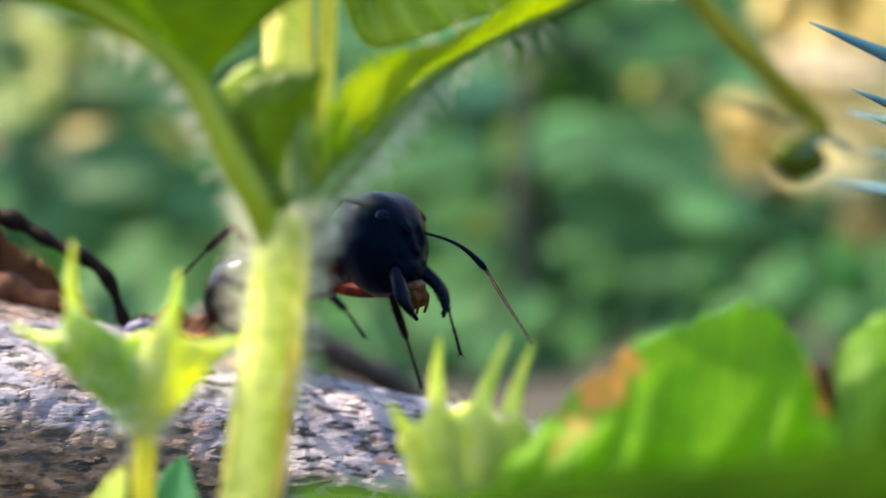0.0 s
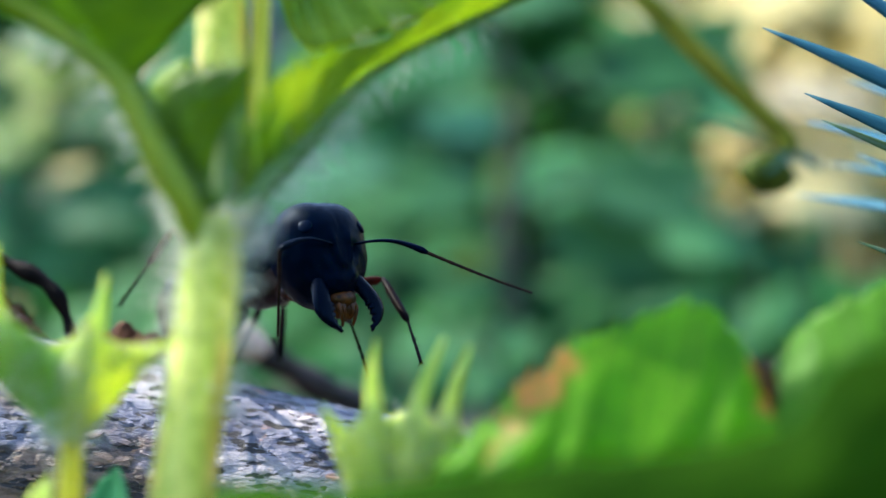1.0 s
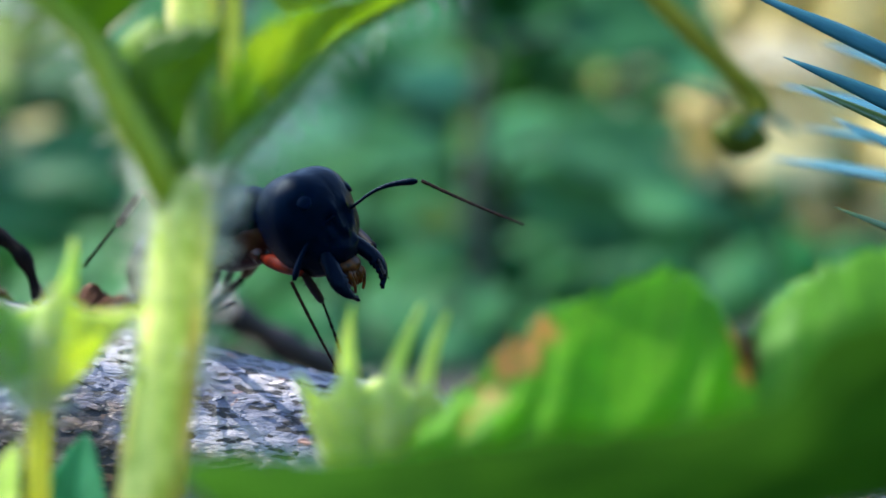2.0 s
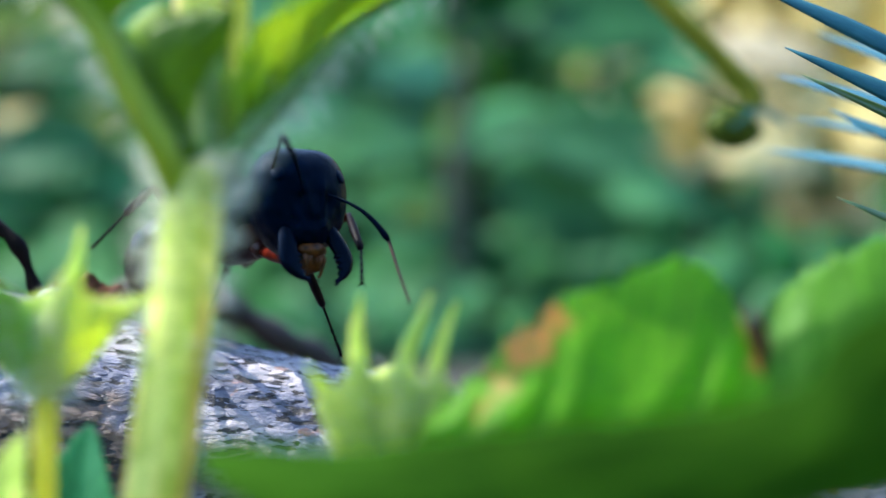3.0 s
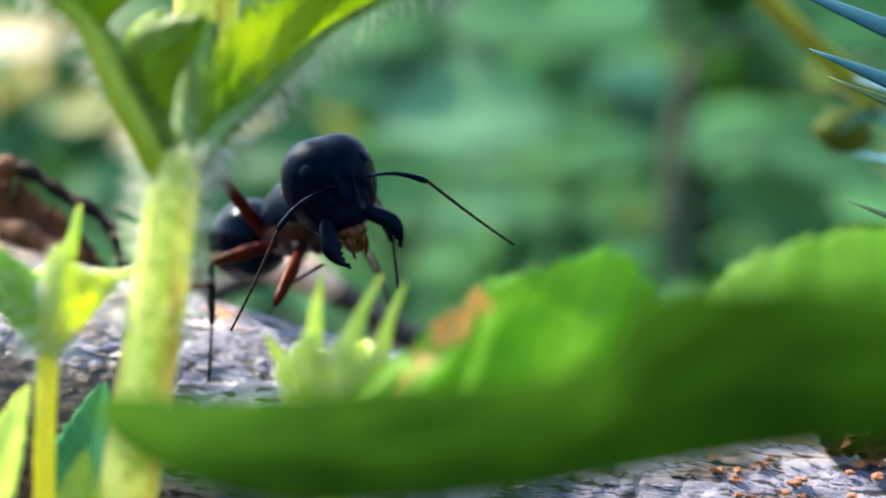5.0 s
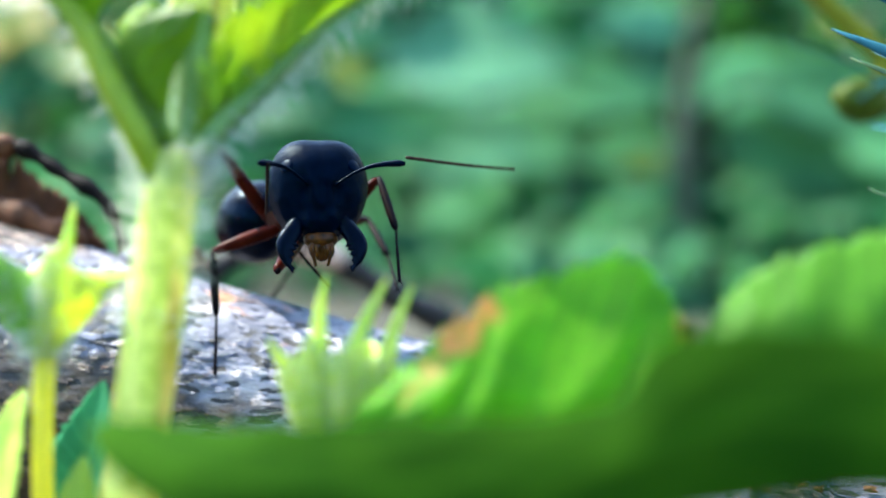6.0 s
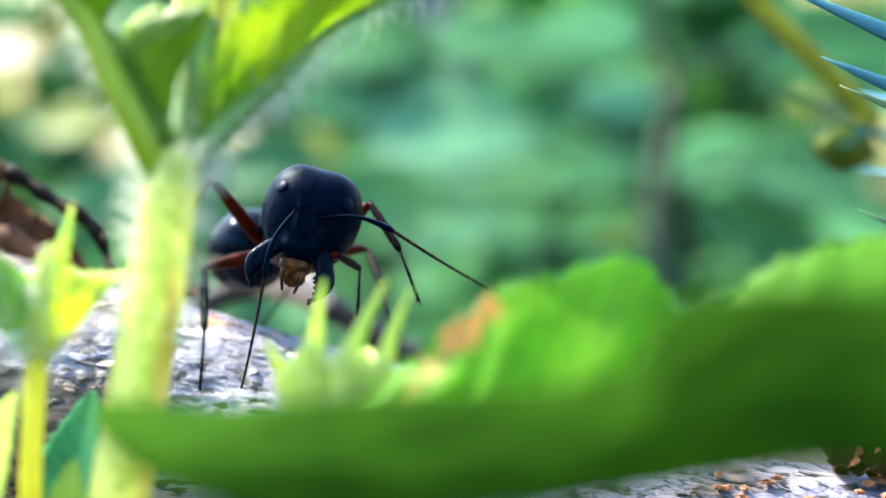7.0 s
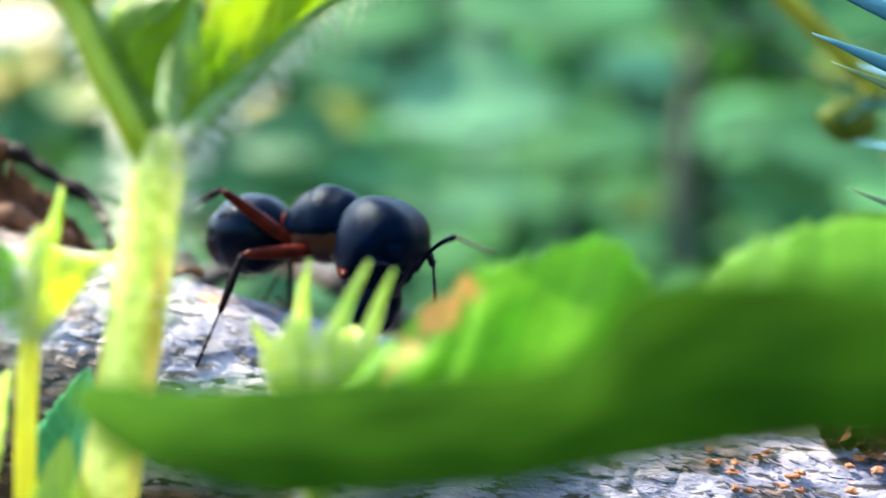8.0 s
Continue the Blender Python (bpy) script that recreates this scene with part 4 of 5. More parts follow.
    part("shred", placed(leaf_bm(4.4, 1.1, fold=0.6, arch=-0.05, teeth=3, depth=0.06, quilt=0.25, thick=0.4, ns=30, ripple=0.25), at((-2.2, 0, 0.6), (1, 0, -0.15), (0, -0.5, 0.8))), DEAD, t)
    zc = log_top(20, 54.6)
    t = thing("dead_leaf", 20, 54.6, zc, "small curled dark brown dead leaf on the branch", "dead leaf")
    for long, wide, x, z, along, up in ((3.4, 1.0, -0.6, -0.2, (0.25, -0.1, 0.95), (-0.8, -0.6, 0.2)), (3.0, 0.9, 0.3, -0.2, (0.55, 0.1, 0.8), (-0.5, -0.8, 0.3)), (2.6, 0.8, 0.9, -0.1, (0.8, 0.2, 0.5), (-0.2, -0.7, 0.7)),
                                        (2.8, 0.9, -0.9, -0.1, (-0.45, 0.3, 0.85), (0.7, -0.7, 0.2)), (2.4, 0.7, 0.2, 0.0, (0.1, -0.5, 0.8), (-0.9, 0.2, 0.2)), (3.2, 0.8, -1.2, 0.1, (0.95, -0.25, 0.15), (0, -0.6, 0.8))):
        part("lobe", placed(leaf_bm(long, wide, fold=0.9, arch=0.25, teeth=4, depth=0.22, quilt=0.2, thick=0.16, ns=30, nu=6, ripple=0.3, twist=0.4), at((x, 0, z), along, up)), DEAD, t)
    # orange chips of inner bark
    rng = random.Random(4)
    for _ in range(20):
        x, y = rng.uniform(13.5, 21.5), rng.uniform(51.4, 54)
        t = thing("bark_chip", x, y, log_top(x, y), "small orange chip of inner bark on the branch", "bark", "bark chips")
        bm = bmesh.new()
        ball(bm, (0, 0, 0.1), rng.uniform(0.14, 0.40), rng.uniform(0.10, 0.22), 0.12, 7, 5, shape=lambda v: v * (1 + 1.0 * noise.noise(v * 2.5 + Vector((x, y, 0)))))
        part("chip", bm, CHIP, t, smooth=False)


build_conifer()
build_bud()
build_litter()


# ---- undergrowth behind ----
FAR_DARK = leaf_mat("far_leaf_dark", (0.024, 0.095, 0.036), (0.046, 0.150, 0.055), (2.0, 2.2, 1.2), 0.45, gloss=0.06)
FAR_MID = leaf_mat("far_leaf_mid", (0.056, 0.170, 0.078), (0.098, 0.238, 0.115), (2.2, 2.3, 1.6), 0.5, gloss=0.06)
FAR_BRIGHT = leaf_mat("far_leaf_bright", (0.07, 0.18, 0.02), (0.115, 0.26, 0.03), (2.4, 2.2, 1.0), 0.5, gloss=0.06)
FAR_MINT = leaf_mat("far_leaf_mint", (0.10, 0.25, 0.135), (0.16, 0.34, 0.20), (1.6, 1.7, 1.2), 0.45, gloss=0.06)
FAR_YELLOW = leaf_mat("far_leaf_yellow", (0.13, 0.19, 0.035), (0.20, 0.26, 0.05), (1.5, 1.4, 0.9), 0.4, gloss=0.06)
STRAW = leaf_mat("dry_straw_leaf", (0.62, 0.55, 0.28), (0.82, 0.74, 0.42), (1.2, 1.15, 0.9), 0.5, gloss=0.06)
PALE = leaf_mat("withered_pale_leaf", (0.34, 0.29, 0.19), (0.46, 0.39, 0.26), (1.1, 1.0, 0.9), 0.35, gloss=0.06)
DRY_GRASS = plain_mat("dry_grass_bank", (0.62, 0.54, 0.27), (0.88, 0.80, 0.48), 160, 14, 0.9, 6.0, spec=0.1)
MAUVE = plain_mat("grey_mauve_bark", (0.12, 0.11, 0.13), (0.24, 0.21, 0.24), 30, 3, 0.8, 0.5)
DULL_STEM = plain_mat("dull_green_stem", (0.006, 0.015, 0.003), (0.017, 0.034, 0.008), 12, 1.0, 0.6, 0.2)


def far_leaf_mesh():
    ob = part("far_leaf_shape", leaf_bm(1.0, 0.36, fold=0.2, arch=0.12, teeth=7, depth=0.08, quilt=0.01, thick=0.015, ns=28, nu=6), FAR_MID)
    me = ob.data
    bpy.data.objects.remove(ob)
    return me


def add_leaf(bm, uv, c, fr, s):
    pts = [(0, 0, 0), (0.25, 0.28, 0.06), (0.6, 0.26, 0.05), (1, 0, -0.1), (0.6, -0.26, 0.05), (0.25, -0.28, 0.06)]
    top = [bm.verts.new(c + fr @ Vector(p) * s) for p in pts]
    low = [bm.verts.new(c + fr @ (Vector(p) - Vector((0, 0, 0.02))) * s) for p in pts]
    fs = [bm.faces.new((top[0], top[1], top[2], top[3])), bm.faces.new((top[0], top[3], top[4], top[5])),
          bm.faces.new((low[3], low[2], low[1], low[0])), bm.faces.new((low[5], low[4], low[3], low[0]))]
    for k in range(6):
        fs.append(bm.faces.new((top[k], low[k], low[(k + 1) % 6], top[(k + 1) % 6])))
    for f in fs:
        for lp, q in zip(f.loops, ((0, 0.5), (0.3, 1), (0.6, 1), (1, 0.5))):
            lp[uv].uv = q


def build_surroundings():
    """Low herbs and brush all round the clearing, also beside and behind the camera."""
    for m, n, seed, label in ((FAR_MID, 6000, 31, "green brush round the clearing"), (FAR_BRIGHT, 5000, 32, "bright green brush round the clearing"), (STRAW, 1500, 33, "dry straw-coloured brush round the clearing")):
        r = random.Random(seed)
        bm = bmesh.new()
        uv = bm.loops.layers.uv.new("UVMap")
        for _ in range(n):
            turn, far = r.uniform(0, 2 * math.pi), 180 + 2600 * r.random() ** 1.5
            c = Vector((math.sin(turn) * far, math.cos(turn) * far, 0))
            if c.y > 0 and abs(c.x) < 0.74 * c.y + 60:
                continue
            c.z = GROUND + r.random() ** 2 * min(420, 0.3 * max(0, far - 260)) + r.uniform(0, 18)
            fr = frame_of(Vector((r.gauss(0, 1), r.gauss(0, 1), r.gauss(0, 0.6))), Vector((r.gauss(0, 0.5), r.gauss(0, 0.5), 1.0)))
            add_leaf(bm, uv, c, fr, r.uniform(0.5, 1.3) * (30 + 0.05 * far))
        tagged(part("brush_leaves", bm, m), label, "thicket", kind="stuff")


def build_undergrowth():
    shape = far_leaf_mesh()
    kinds = {}
    for m in (FAR_DARK, FAR_MID, FAR_BRIGHT, FAR_MINT, FAR_YELLOW, STRAW, PALE):
        me = shape.copy()
        me.materials.clear()
        me.materials.append(m)
        kinds[m.name] = me
    rng = random.Random(21)

    def weed(name, label, x, y, height, leaves, radius=2.0, stem=DULL_STEM):
        t = thing(name, x, y, GROUND, label, "plant", "undergrowth plants")
        line = smooth_line([(0, 0, 0), (rng.uniform(-6, 6), 0, height * 0.5), (0, 0, height)], 24)
        part("stem", tube(bmesh.new(), line, lambda q: radius * (1.15 - 0.6 * q), 12), stem, t)
        for lx, lz, size, m, droop in leaves:
            dx, dz = lx - x, lz - GROUND
            node = Vector((line[0].lerp(line[-1], min(1, max(0.05, (dz - 8) / height))).x, 0, min(height, max(4, dz - 8))))
            d = Vector((dx, rng.uniform(-14, 6), dz) if abs(dx) > 4 else (rng.choice((-6, 6)), -8, dz)) - node
            mid = node + d
            along = Vector((d.x, d.y * 0.4, droop * abs(d.x) * 0.3)).normalized()
            start = mid - along * size * 0.5
            part("leaf_stalk", tube(bmesh.new(), smooth_line([node, node.lerp(start, 0.5) + Vector((0, 0, 2)), start + along * size * 0.1], 10), radius * 0.28, 8), stem, t)
            ob = new("leaf", kinds[m.name])
            ob.parent = t
            up = Vector((rng.gauss(0, 0.2), -0.75, 0.65)) if m not in (STRAW, PALE) else Vector((-0.4, -0.5, 0.8))
            ob.matrix_basis = Matrix.Translation(start * MM) @ frame_of(along, up).to_4x4() @ Matrix.Scale(size, 4)

    # x and height of each leaf's middle, its length, leaf, slope
    weed("nettle", "tall dull-stemmed nettle with broad leaves", 25, 361, 86,
         [(62, 20, 42, FAR_MID, -0.5), (70, 56, 50, FAR_DARK, 0.2), (9, 0, 16, FAR_YELLOW, -0.3), (30, 78, 30, FAR_MID, 0.4), (0, 60, 34, FAR_MID, 0.3), (50, 5, 40, FAR_DARK, -0.4), (8, 40, 26, FAR_MINT, 0)], 5.0)
    weed("nettle", "broad-leaved nettle with pale sunlit leaves", -62, 372, 92,
         [(-40, 32, 56, FAR_MINT, -0.2), (-48, 6, 50, FAR_MINT, 0.1), (-75, 58, 44, FAR_DARK, 0.1), (-96, 46, 30, FAR_DARK, -0.2), (-100, 20, 40, FAR_MID, -0.3), (-30, 62, 40, FAR_MID, 0.3), (-64, 12, 46, FAR_MID, -0.2), (-50, 86, 30, FAR_BRIGHT, 0.4)], 1.4)
    weed("nettle", "leafy nettle with dark and yellowing leaves", -128, 380, 90,
         [(-112, 62, 34, FAR_YELLOW, 0.2), (-124, 48, 26, FAR_YELLOW, 0.3), (-117, 72, 22, FAR_MID, 0.3), (-109, 27, 34, STRAW, 0.2), (-196, 54, 44, PALE, 0.1), (-176, 80, 40, FAR_YELLOW, 0.2), (-170, 34, 28, FAR_YELLOW, 0), (-152, 24, 24, PALE, 0.2), (-140, 40, 40, FAR_BRIGHT, 0), (-155, 64, 36, FAR_DARK, 0.2), (-118, 8, 44, FAR_MID, -0.2), (-150, 10, 44, FAR_MID, 0)], 1.4)
    weed("nettle", "leafy nettle with teal leaves in shade", 62, 420, 96,
         [(58, -2, 52, FAR_DARK, -0.2), (40, 26, 44, FAR_MID, 0.2), (86, 30, 30, FAR_MID, 0), (90, 6, 34, FAR_MID, 0), (76, 62, 46, FAR_DARK, 0.2), (100, 50, 30, FAR_MID, 0)], 1.4)
    weed("nettle", "small nettle with mid-green leaves", -20, 440, 84,
         [(-16, 46, 15, PALE, 0.1), (-10, 66, 46, FAR_DARK, 0.2), (-30, 44, 42, FAR_MID, 0), (-6, 26, 46, FAR_MID, 0.1), (-36, 8, 56, FAR_MID, 0), (10, 0, 44, FAR_MID, 0), (-46, -14, 46, FAR_MID, 0.1)], 1.4)
    weed("withered_weed", "withered straw-coloured weed in full sun", 118, 470, 150,
         [(104, 66, 40, STRAW, 0.2), (150, 52, 44, STRAW, -0.1), (96, 76, 40, FAR_YELLOW, 0.3), (150, 60, 50, PALE, 0), (148, 20, 46, STRAW, 0), (120, 130, 40, STRAW, 0)], 0.9, DULL_STEM)
    weed("withered_weed", "yellowing weed at the edge of the thicket", -86, 480, 110,
         [(-118, 33, 34, FAR_YELLOW, 0.2), (-128, 30, 30, PALE, 0), (-70, 52, 30, FAR_MID, 0), (-110, 80, 40, PALE, 0.2), (-150, 84, 44, FAR_YELLOW, 0.1), (-104, 50, 40, FAR_MID, 0)], 0.9, DULL_STEM)
    # mauve-grey trunk of a sapling
    t = thing("sapling_trunk", -84, 620, GROUND, "grey-mauve sapling trunk behind the nettles", "tree")
    part("trunk", tube(bmesh.new(), smooth_line([(30, 0, -4), (10, 0, 90), (-20, 0, 220), (-60, 0, 420)], 24), lambda q: 17 - 6 * q, 16), MAUVE, t)
    # thicket of leaves that closes the view
    for m, n, seed in ((FAR_MID, 8000, 1), (FAR_DARK, 4500, 2), (FAR_BRIGHT, 2800, 3), (FAR_MINT, 1600, 4), (STRAW, 3500, 5)):
        r = random.Random(seed)
        bm = bmesh.new()
        uv = bm.loops.layers.uv.new("UVMap")
        for _ in range(n):
            y = 600 + 1700 * r.random() ** 1.2
            c = Vector((r.uniform(-0.75, 0.75) * y, y, GROUND + r.uniform(0, 1) * y * 0.55))
            ragged = 0.03 * noise.noise(Vector((c.x, c.z, 0)) / 40)
            s = r.uniform(0.06, 0.13) * y * (1.3 if y > 1400 else 1)
            edge = c.x / y + (0.0 if m is STRAW else 0.4 * s / y)
            open_side = edge > 0.225 - min(0.09, max(0.0, 3 * (c.z / y - 0.16))) + 1.5 * ragged and c.z / y > 0.06 + 2 * ragged
            mixed = (edge > 0.215 + ragged or c.x / y < -0.28 and r.random() < 0.6) and c.z / y > -0.04 + ragged and not open_side
            if r.random() > (0.18 if mixed else (0.0 if open_side else 1.0)) and m is not STRAW or m is STRAW and not (open_side or mixed):
                continue
            # leaves of one colour stand in patches
            if m is not STRAW and r.random() > 0.45 + 1.3 * noise.noise(Vector((c.x / y * 7, c.z / y * 7, seed * 5.3))):
                continue
            if c.z / y > 0.27:
                continue
            if m in (FAR_DARK, FAR_MID) and r.random() < 0.25:
                y = r.uniform(300, 620)
                c = Vector((r.uniform(-0.75, 0.75) * y, y, GROUND + r.uniform(0, 0.05) * y))
                s = r.uniform(0.05, 0.08) * y
            fr = frame_of(Vector((r.gauss(0, 1), r.gauss(0, 0.5), r.gauss(0, 0.6))), Vector((r.gauss(-0.5, 0.4), -0.7, 1.0)) if m is STRAW else Vector((r.gauss(0, 0.5), -1.0, 0.6)))
            add_leaf(bm, uv, c, fr, s)
        ob = part("thicket_leaves", bm, m, None)
        tagged(ob, "dry straw-coloured brush in full sun closing the view" if m is STRAW else "dense green thicket of leaves closing the view", "thicket", kind="stuff")


def build_bank():
    """A low hill of dry grass in full sun beyond the thicket, running out into the soil all round."""
    bm = bmesh.new()
    nx, ny = 60, 64
    rows = []
    for j in range(ny + 1):
        row = []
        for i in range(nx + 1):
            x, y = -700 + 50 * i, 500 + 49 * j
            lift = math.exp(-((x - 800) / 470) ** 2 - ((y - 2050) / 500) ** 2)
            tufts = (40 * noise.noise(Vector((x, y, 0)) / 170) + 22 * noise.noise(Vector((x, y, 7)) / 70)) * min(1.0, 4 * lift)
            row.append(bm.verts.new((x, y, GROUND - 9 + 760 * lift + tufts)))
        rows.append(row)
    for a, b in zip(rows, rows[1:]):
        for i in range(nx):
            bm.faces.new((a[i], a[i + 1], b[i + 1], b[i]))
    bmesh.ops.recalc_face_normals(bm, faces=bm.faces)
    tagged(part("grass_bank", bm, DRY_GRASS), "low hill of pale dry grass in full sun beyond the thicket", "ground", kind="structure")


build_undergrowth()
build_surroundings()
build_bank()


# ---- the ant ----
ANT = thing("ant", -5.8, 55, -0.8, "large black ant with red-brown thighs on the branch", "ant")


def seg_bm(L, r0, r1, r2, seg=12, bow=0.0, n=14):
    """A limb segment along +x with radii at its ends and middle."""
    line = [Vector((L * k / n, 0, bow * L * math.sin(math.pi * k / n))) for k in range(n + 1)]
    return tube(bmesh.new(), line, lambda q: max(0.02, (r0 * (1 - q) + r2 * q) + (r1 - (r0 + r2) / 2) * math.sin(math.pi * min(1, q ** 0.8)) - 0.5 * r2 * max(0, q - 0.96) / 0.04), seg, up=(0, 0, 1))


def add_spines(bm, L, r, count, rng, long=0.28):
    for _ in range(count):
        x, a = rng.uniform(0.1, 0.98) * L, rng.uniform(0, 6.28)
        spike(bm, Vector((x, r * math.cos(a), r * math.sin(a))), Vector((0.8, math.cos(a), math.sin(a))).normalized(), long * rng.uniform(0.5, 1), 0.012)


def build_ant():
    rng = random.Random(8)
    parts = {}
    # middle body: dark back over red-brown flanks
    bm = bmesh.new()
    ball(bm, (0.1, 0, -0.1), 2.35, 1.5, 2.0, 40, 28, shape=lambda c: (c.x, c.y * (1 - 0.18 * max(0, -c.x)), c.z * (1 - 0.28 * max(0, -c.x) ** 1.4)) if c.z > 0 else (c.x, c.y * (1 - 0.15 * max(0, -c.x)), c.z * 0.35))
    for v in bm.verts:
        groove = math.exp(-((v.co.x + 0.35) / 0.13) ** 2) * 0.10 + math.exp(-((v.co.x - 1.05) / 0.12) ** 2) * 0.06
        v.co *= 1 - groove
    part("notum", bm, CUTICLE, ANT, "black domed back plate")
    bm = bmesh.new()
    ball(bm, (0.05, 0, -0.45), 2.1, 1.34, 1.35, 32, 22)
    for v in bm.verts:
        v.co *= 1 - 0.07 * math.exp(-((v.co.x + 0.4) / 0.15) ** 2) - 0.05 * math.exp(-((v.co.x - 0.8) / 0.15) ** 2)
    part("flank", bm, FLANK_SHADED, ANT, "red-brown flank with the head's shade put into its colour")
    bm = bmesh.new()
    tube(bm, smooth_line([(1.5, 0, 0.1), (2.1, 0, 0.25), (2.7, 0, 0.4)], 8), lambda q: 0.85 - 0.35 * q, 18)
    part("neck", bm, CUTICLE, ANT)
    bm = bmesh.new()
    ball(bm, (-2.05, 0, -0.05), 0.42, 0.62, 0.85, 20, 14, shape=lambda c: (c.x * (1 - 0.4 * c.z), c.y, c.z))
    part("petiole", bm, CUTICLE_RED, ANT, "red-brown waist scale")
    bm = bmesh.new()
    ball(bm, (0, 0, 0), 2.4, 1.95, 1.95, 48, 40)
    for v in bm.verts:
        x = v.co.x
        step = sum(0.035 / (1 + math.exp(-(x - e) * 30)) - 0.0175 for e in (1.25, 0.3, -0.7, -1.5))
        v.co.y *= 1 + step
        v.co.z *= 1 + step
    bm2 = bmesh.new()
    gm = part("gaster", bm, CUTICLE_SHINY, ANT, "glossy black rounded hind body")
    gm.matrix_basis = mm_pose(-4.35, 0, -0.35, 0, -8, 0)
    for _ in range(160):
        d = Vector((rng.gauss(0, 1), rng.gauss(0, 1), rng.gauss(0, 1))).normalized()
        spike(bm2, Vector((d.x * 2.4, d.y * 1.95, d.z * 1.95)), (d + Vector((-0.8, 0, 0))).normalized(), rng.uniform(0.2, 0.4), 0.01)
    tagged(part("bristles", bm2, CUTICLE_RED, gm), kind="stuff")
    # head: +x is the face, +z the crown
    def skull(c):
        x, y, z = c
        if abs(y) + abs(z) > 1e-6:
            h = math.hypot(y, z)
            e = 2.3 + 0.3 * max(0.0, z / h)
            k = (abs(y / h) ** e + abs(z / h) ** e) ** (-1 / e)
            y, z = y * k, z * k
        lobes = 1 + 0.05 * max(0, z) * (1 - math.exp(-(y / 0.4) ** 2)) - 0.05 * max(0, z)
        taper = 1 - 0.15 * max(0, -z) ** 1.5
        return (x * (0.88 + 0.36 * max(0, -z) if x > 0 else 1.32 - 0.3 * max(0, -z)), y * taper * (1 - 0.12 * max(0, -x)) * (1 - 0.04 * max(0, z)), z * lobes)
    bm = bmesh.new()
    ball(bm, (0, 0, 0), 1.75, 2.02, 1.95, 112, 84, shape=skull)
    for v in bm.verts:
        c = v.co
        if c.x > 0:
            c.x += 0.20 * math.exp(-(c.y / 0.62) ** 4) * math.exp(-((c.z + 1.35) / 0.5) ** 4)            # shield above the jaws
            c.x += 0.15 * math.exp(-((abs(c.y) - 0.34 - 0.10 * (c.z + 0.2)) / 0.07) ** 2) * math.exp(-((c.z - 0.0) / 0.55) ** 4)  # frontal ridges
            c.x -= 0.16 * math.exp(-((abs(c.y) - 0.58) / 0.16) ** 2) * math.exp(-((c.z + 0.25) / 0.28) ** 2)  # sockets
            c.x -= 0.10 * math.exp(-((abs(c.y) - 0.95) / 0.35) ** 2) * math.exp(-((c.z + 0.75) / 0.5) ** 2)   # hollow cheeks
            c.x += 0.08 * noise.noise(c * 2.6) * max(0.0, 0.6 - c.z)                                   # uneven face
            c.x -= 0.02 * math.exp(-(c.y / 0.05) ** 2) * (1 if c.z > 0 else 0)
    bmesh.ops.scale(bm, vec=(1.07, 1.06, 1.05), verts=bm.verts)
    for v in bm.verts:   # long lower face
        v.co.z -= 0.24 * max(0.0, -v.co.z) ** 1.1
    head = part("head", bm, CUTICLE, ANT, "large black rounded head")
    parts["head"] = head
    for s in (1, -1):
        bm = bmesh.new()
        ball(bm, (1.06, s * 1.40, 0.86), 0.10, 0.30, 0.33, 24, 16, turn=Euler((0, radians(-30), radians(s * 42))).to_matrix())
        part("eye", bm, EYE, head, "small glossy black eye")
        # toothed jaw: broad curved blade
        bm = bmesh.new()
        line = smooth_line([(-0.35, -s * 0.15, 0.45), (0.20, s * 0.22, -0.30), (0.52, s * 0.42, -0.92), (0.72, s * 0.28, -1.48), (0.80, s * -0.12, -1.95)], 72)
        rings = []
        for k, p in enumerate(line):
            q = k / 72
            d = (line[min(k + 1, 72)] - line[max(k - 1, 0)]).normalized()
            fwd = Vector((1, 0.15 * s, 0.45))
            across = d.cross(fwd).normalized() * s
            fwd = across.cross(d).normalized()
            wide = 0.40 + 0.10 * math.sin(math.pi * q ** 0.8) - 0.44 * max(0.0, q - 0.5) ** 1.2 / 0.43
            cut = (q * 8.2) % 1
            tooth = (0.27 * (1 - 0.4 * q) * (cut if cut < 0.8 else 4 * (1 - cut))) if 0.40 < q < 0.97 else 0.0
            ring = []
            for j in range(20):
                b = 2 * math.pi * j / 20
                side = -math.cos(b)
                ring.append(bm.verts.new(p + across * side * (max(0.06, wide * (0.75 if side < 0 else 0.85)) + (tooth if side > 0.6 else 0.0)) + fwd * math.sin(b) * (0.34 - 0.24 * q)))
            rings.append(ring)
        for r0, r1 in zip(rings, rings[1:]):
            for j in range(20):
                bm.faces.new((r0[j], r0[(j + 1) % 20], r1[(j + 1) % 20], r1[j]))
        bm.faces.new(rings[0])
        bm.faces.new(rings[-1])
        parts[("left" if s > 0 else "right") + "_jaw"] = part("jaw", bm, JAW, head, "curved toothed black jaw")
        for y0, y1, y2, far in ((0.30, 0.42, 0.32, 0.8), (0.12, 0.22, 0.20, 0.45)):
            line = smooth_line([(1.5, s * y0, -2.2), (1.75, s * y1, -2.55), (1.75, s * y2, -2.6 - 0.5 * far), (1.65, s * y2 * 0.8, -2.65 - 0.8 * far)], 14)
            part("palp", tube(bmesh.new(), line, lambda q: 0.11 - 0.05 * q, 8), AMBER, head)
    bm = bmesh.new()
    ball(bm, (1.25, 0, -2.2), 0.6, 0.72, 0.45, 20, 14)
    ball(bm, (1.5, 0.22, -2.6), 0.3, 0.32, 0.46, 16, 12, shape=lambda c: c * (1 + 0.3 * noise.noise(c * 2)))
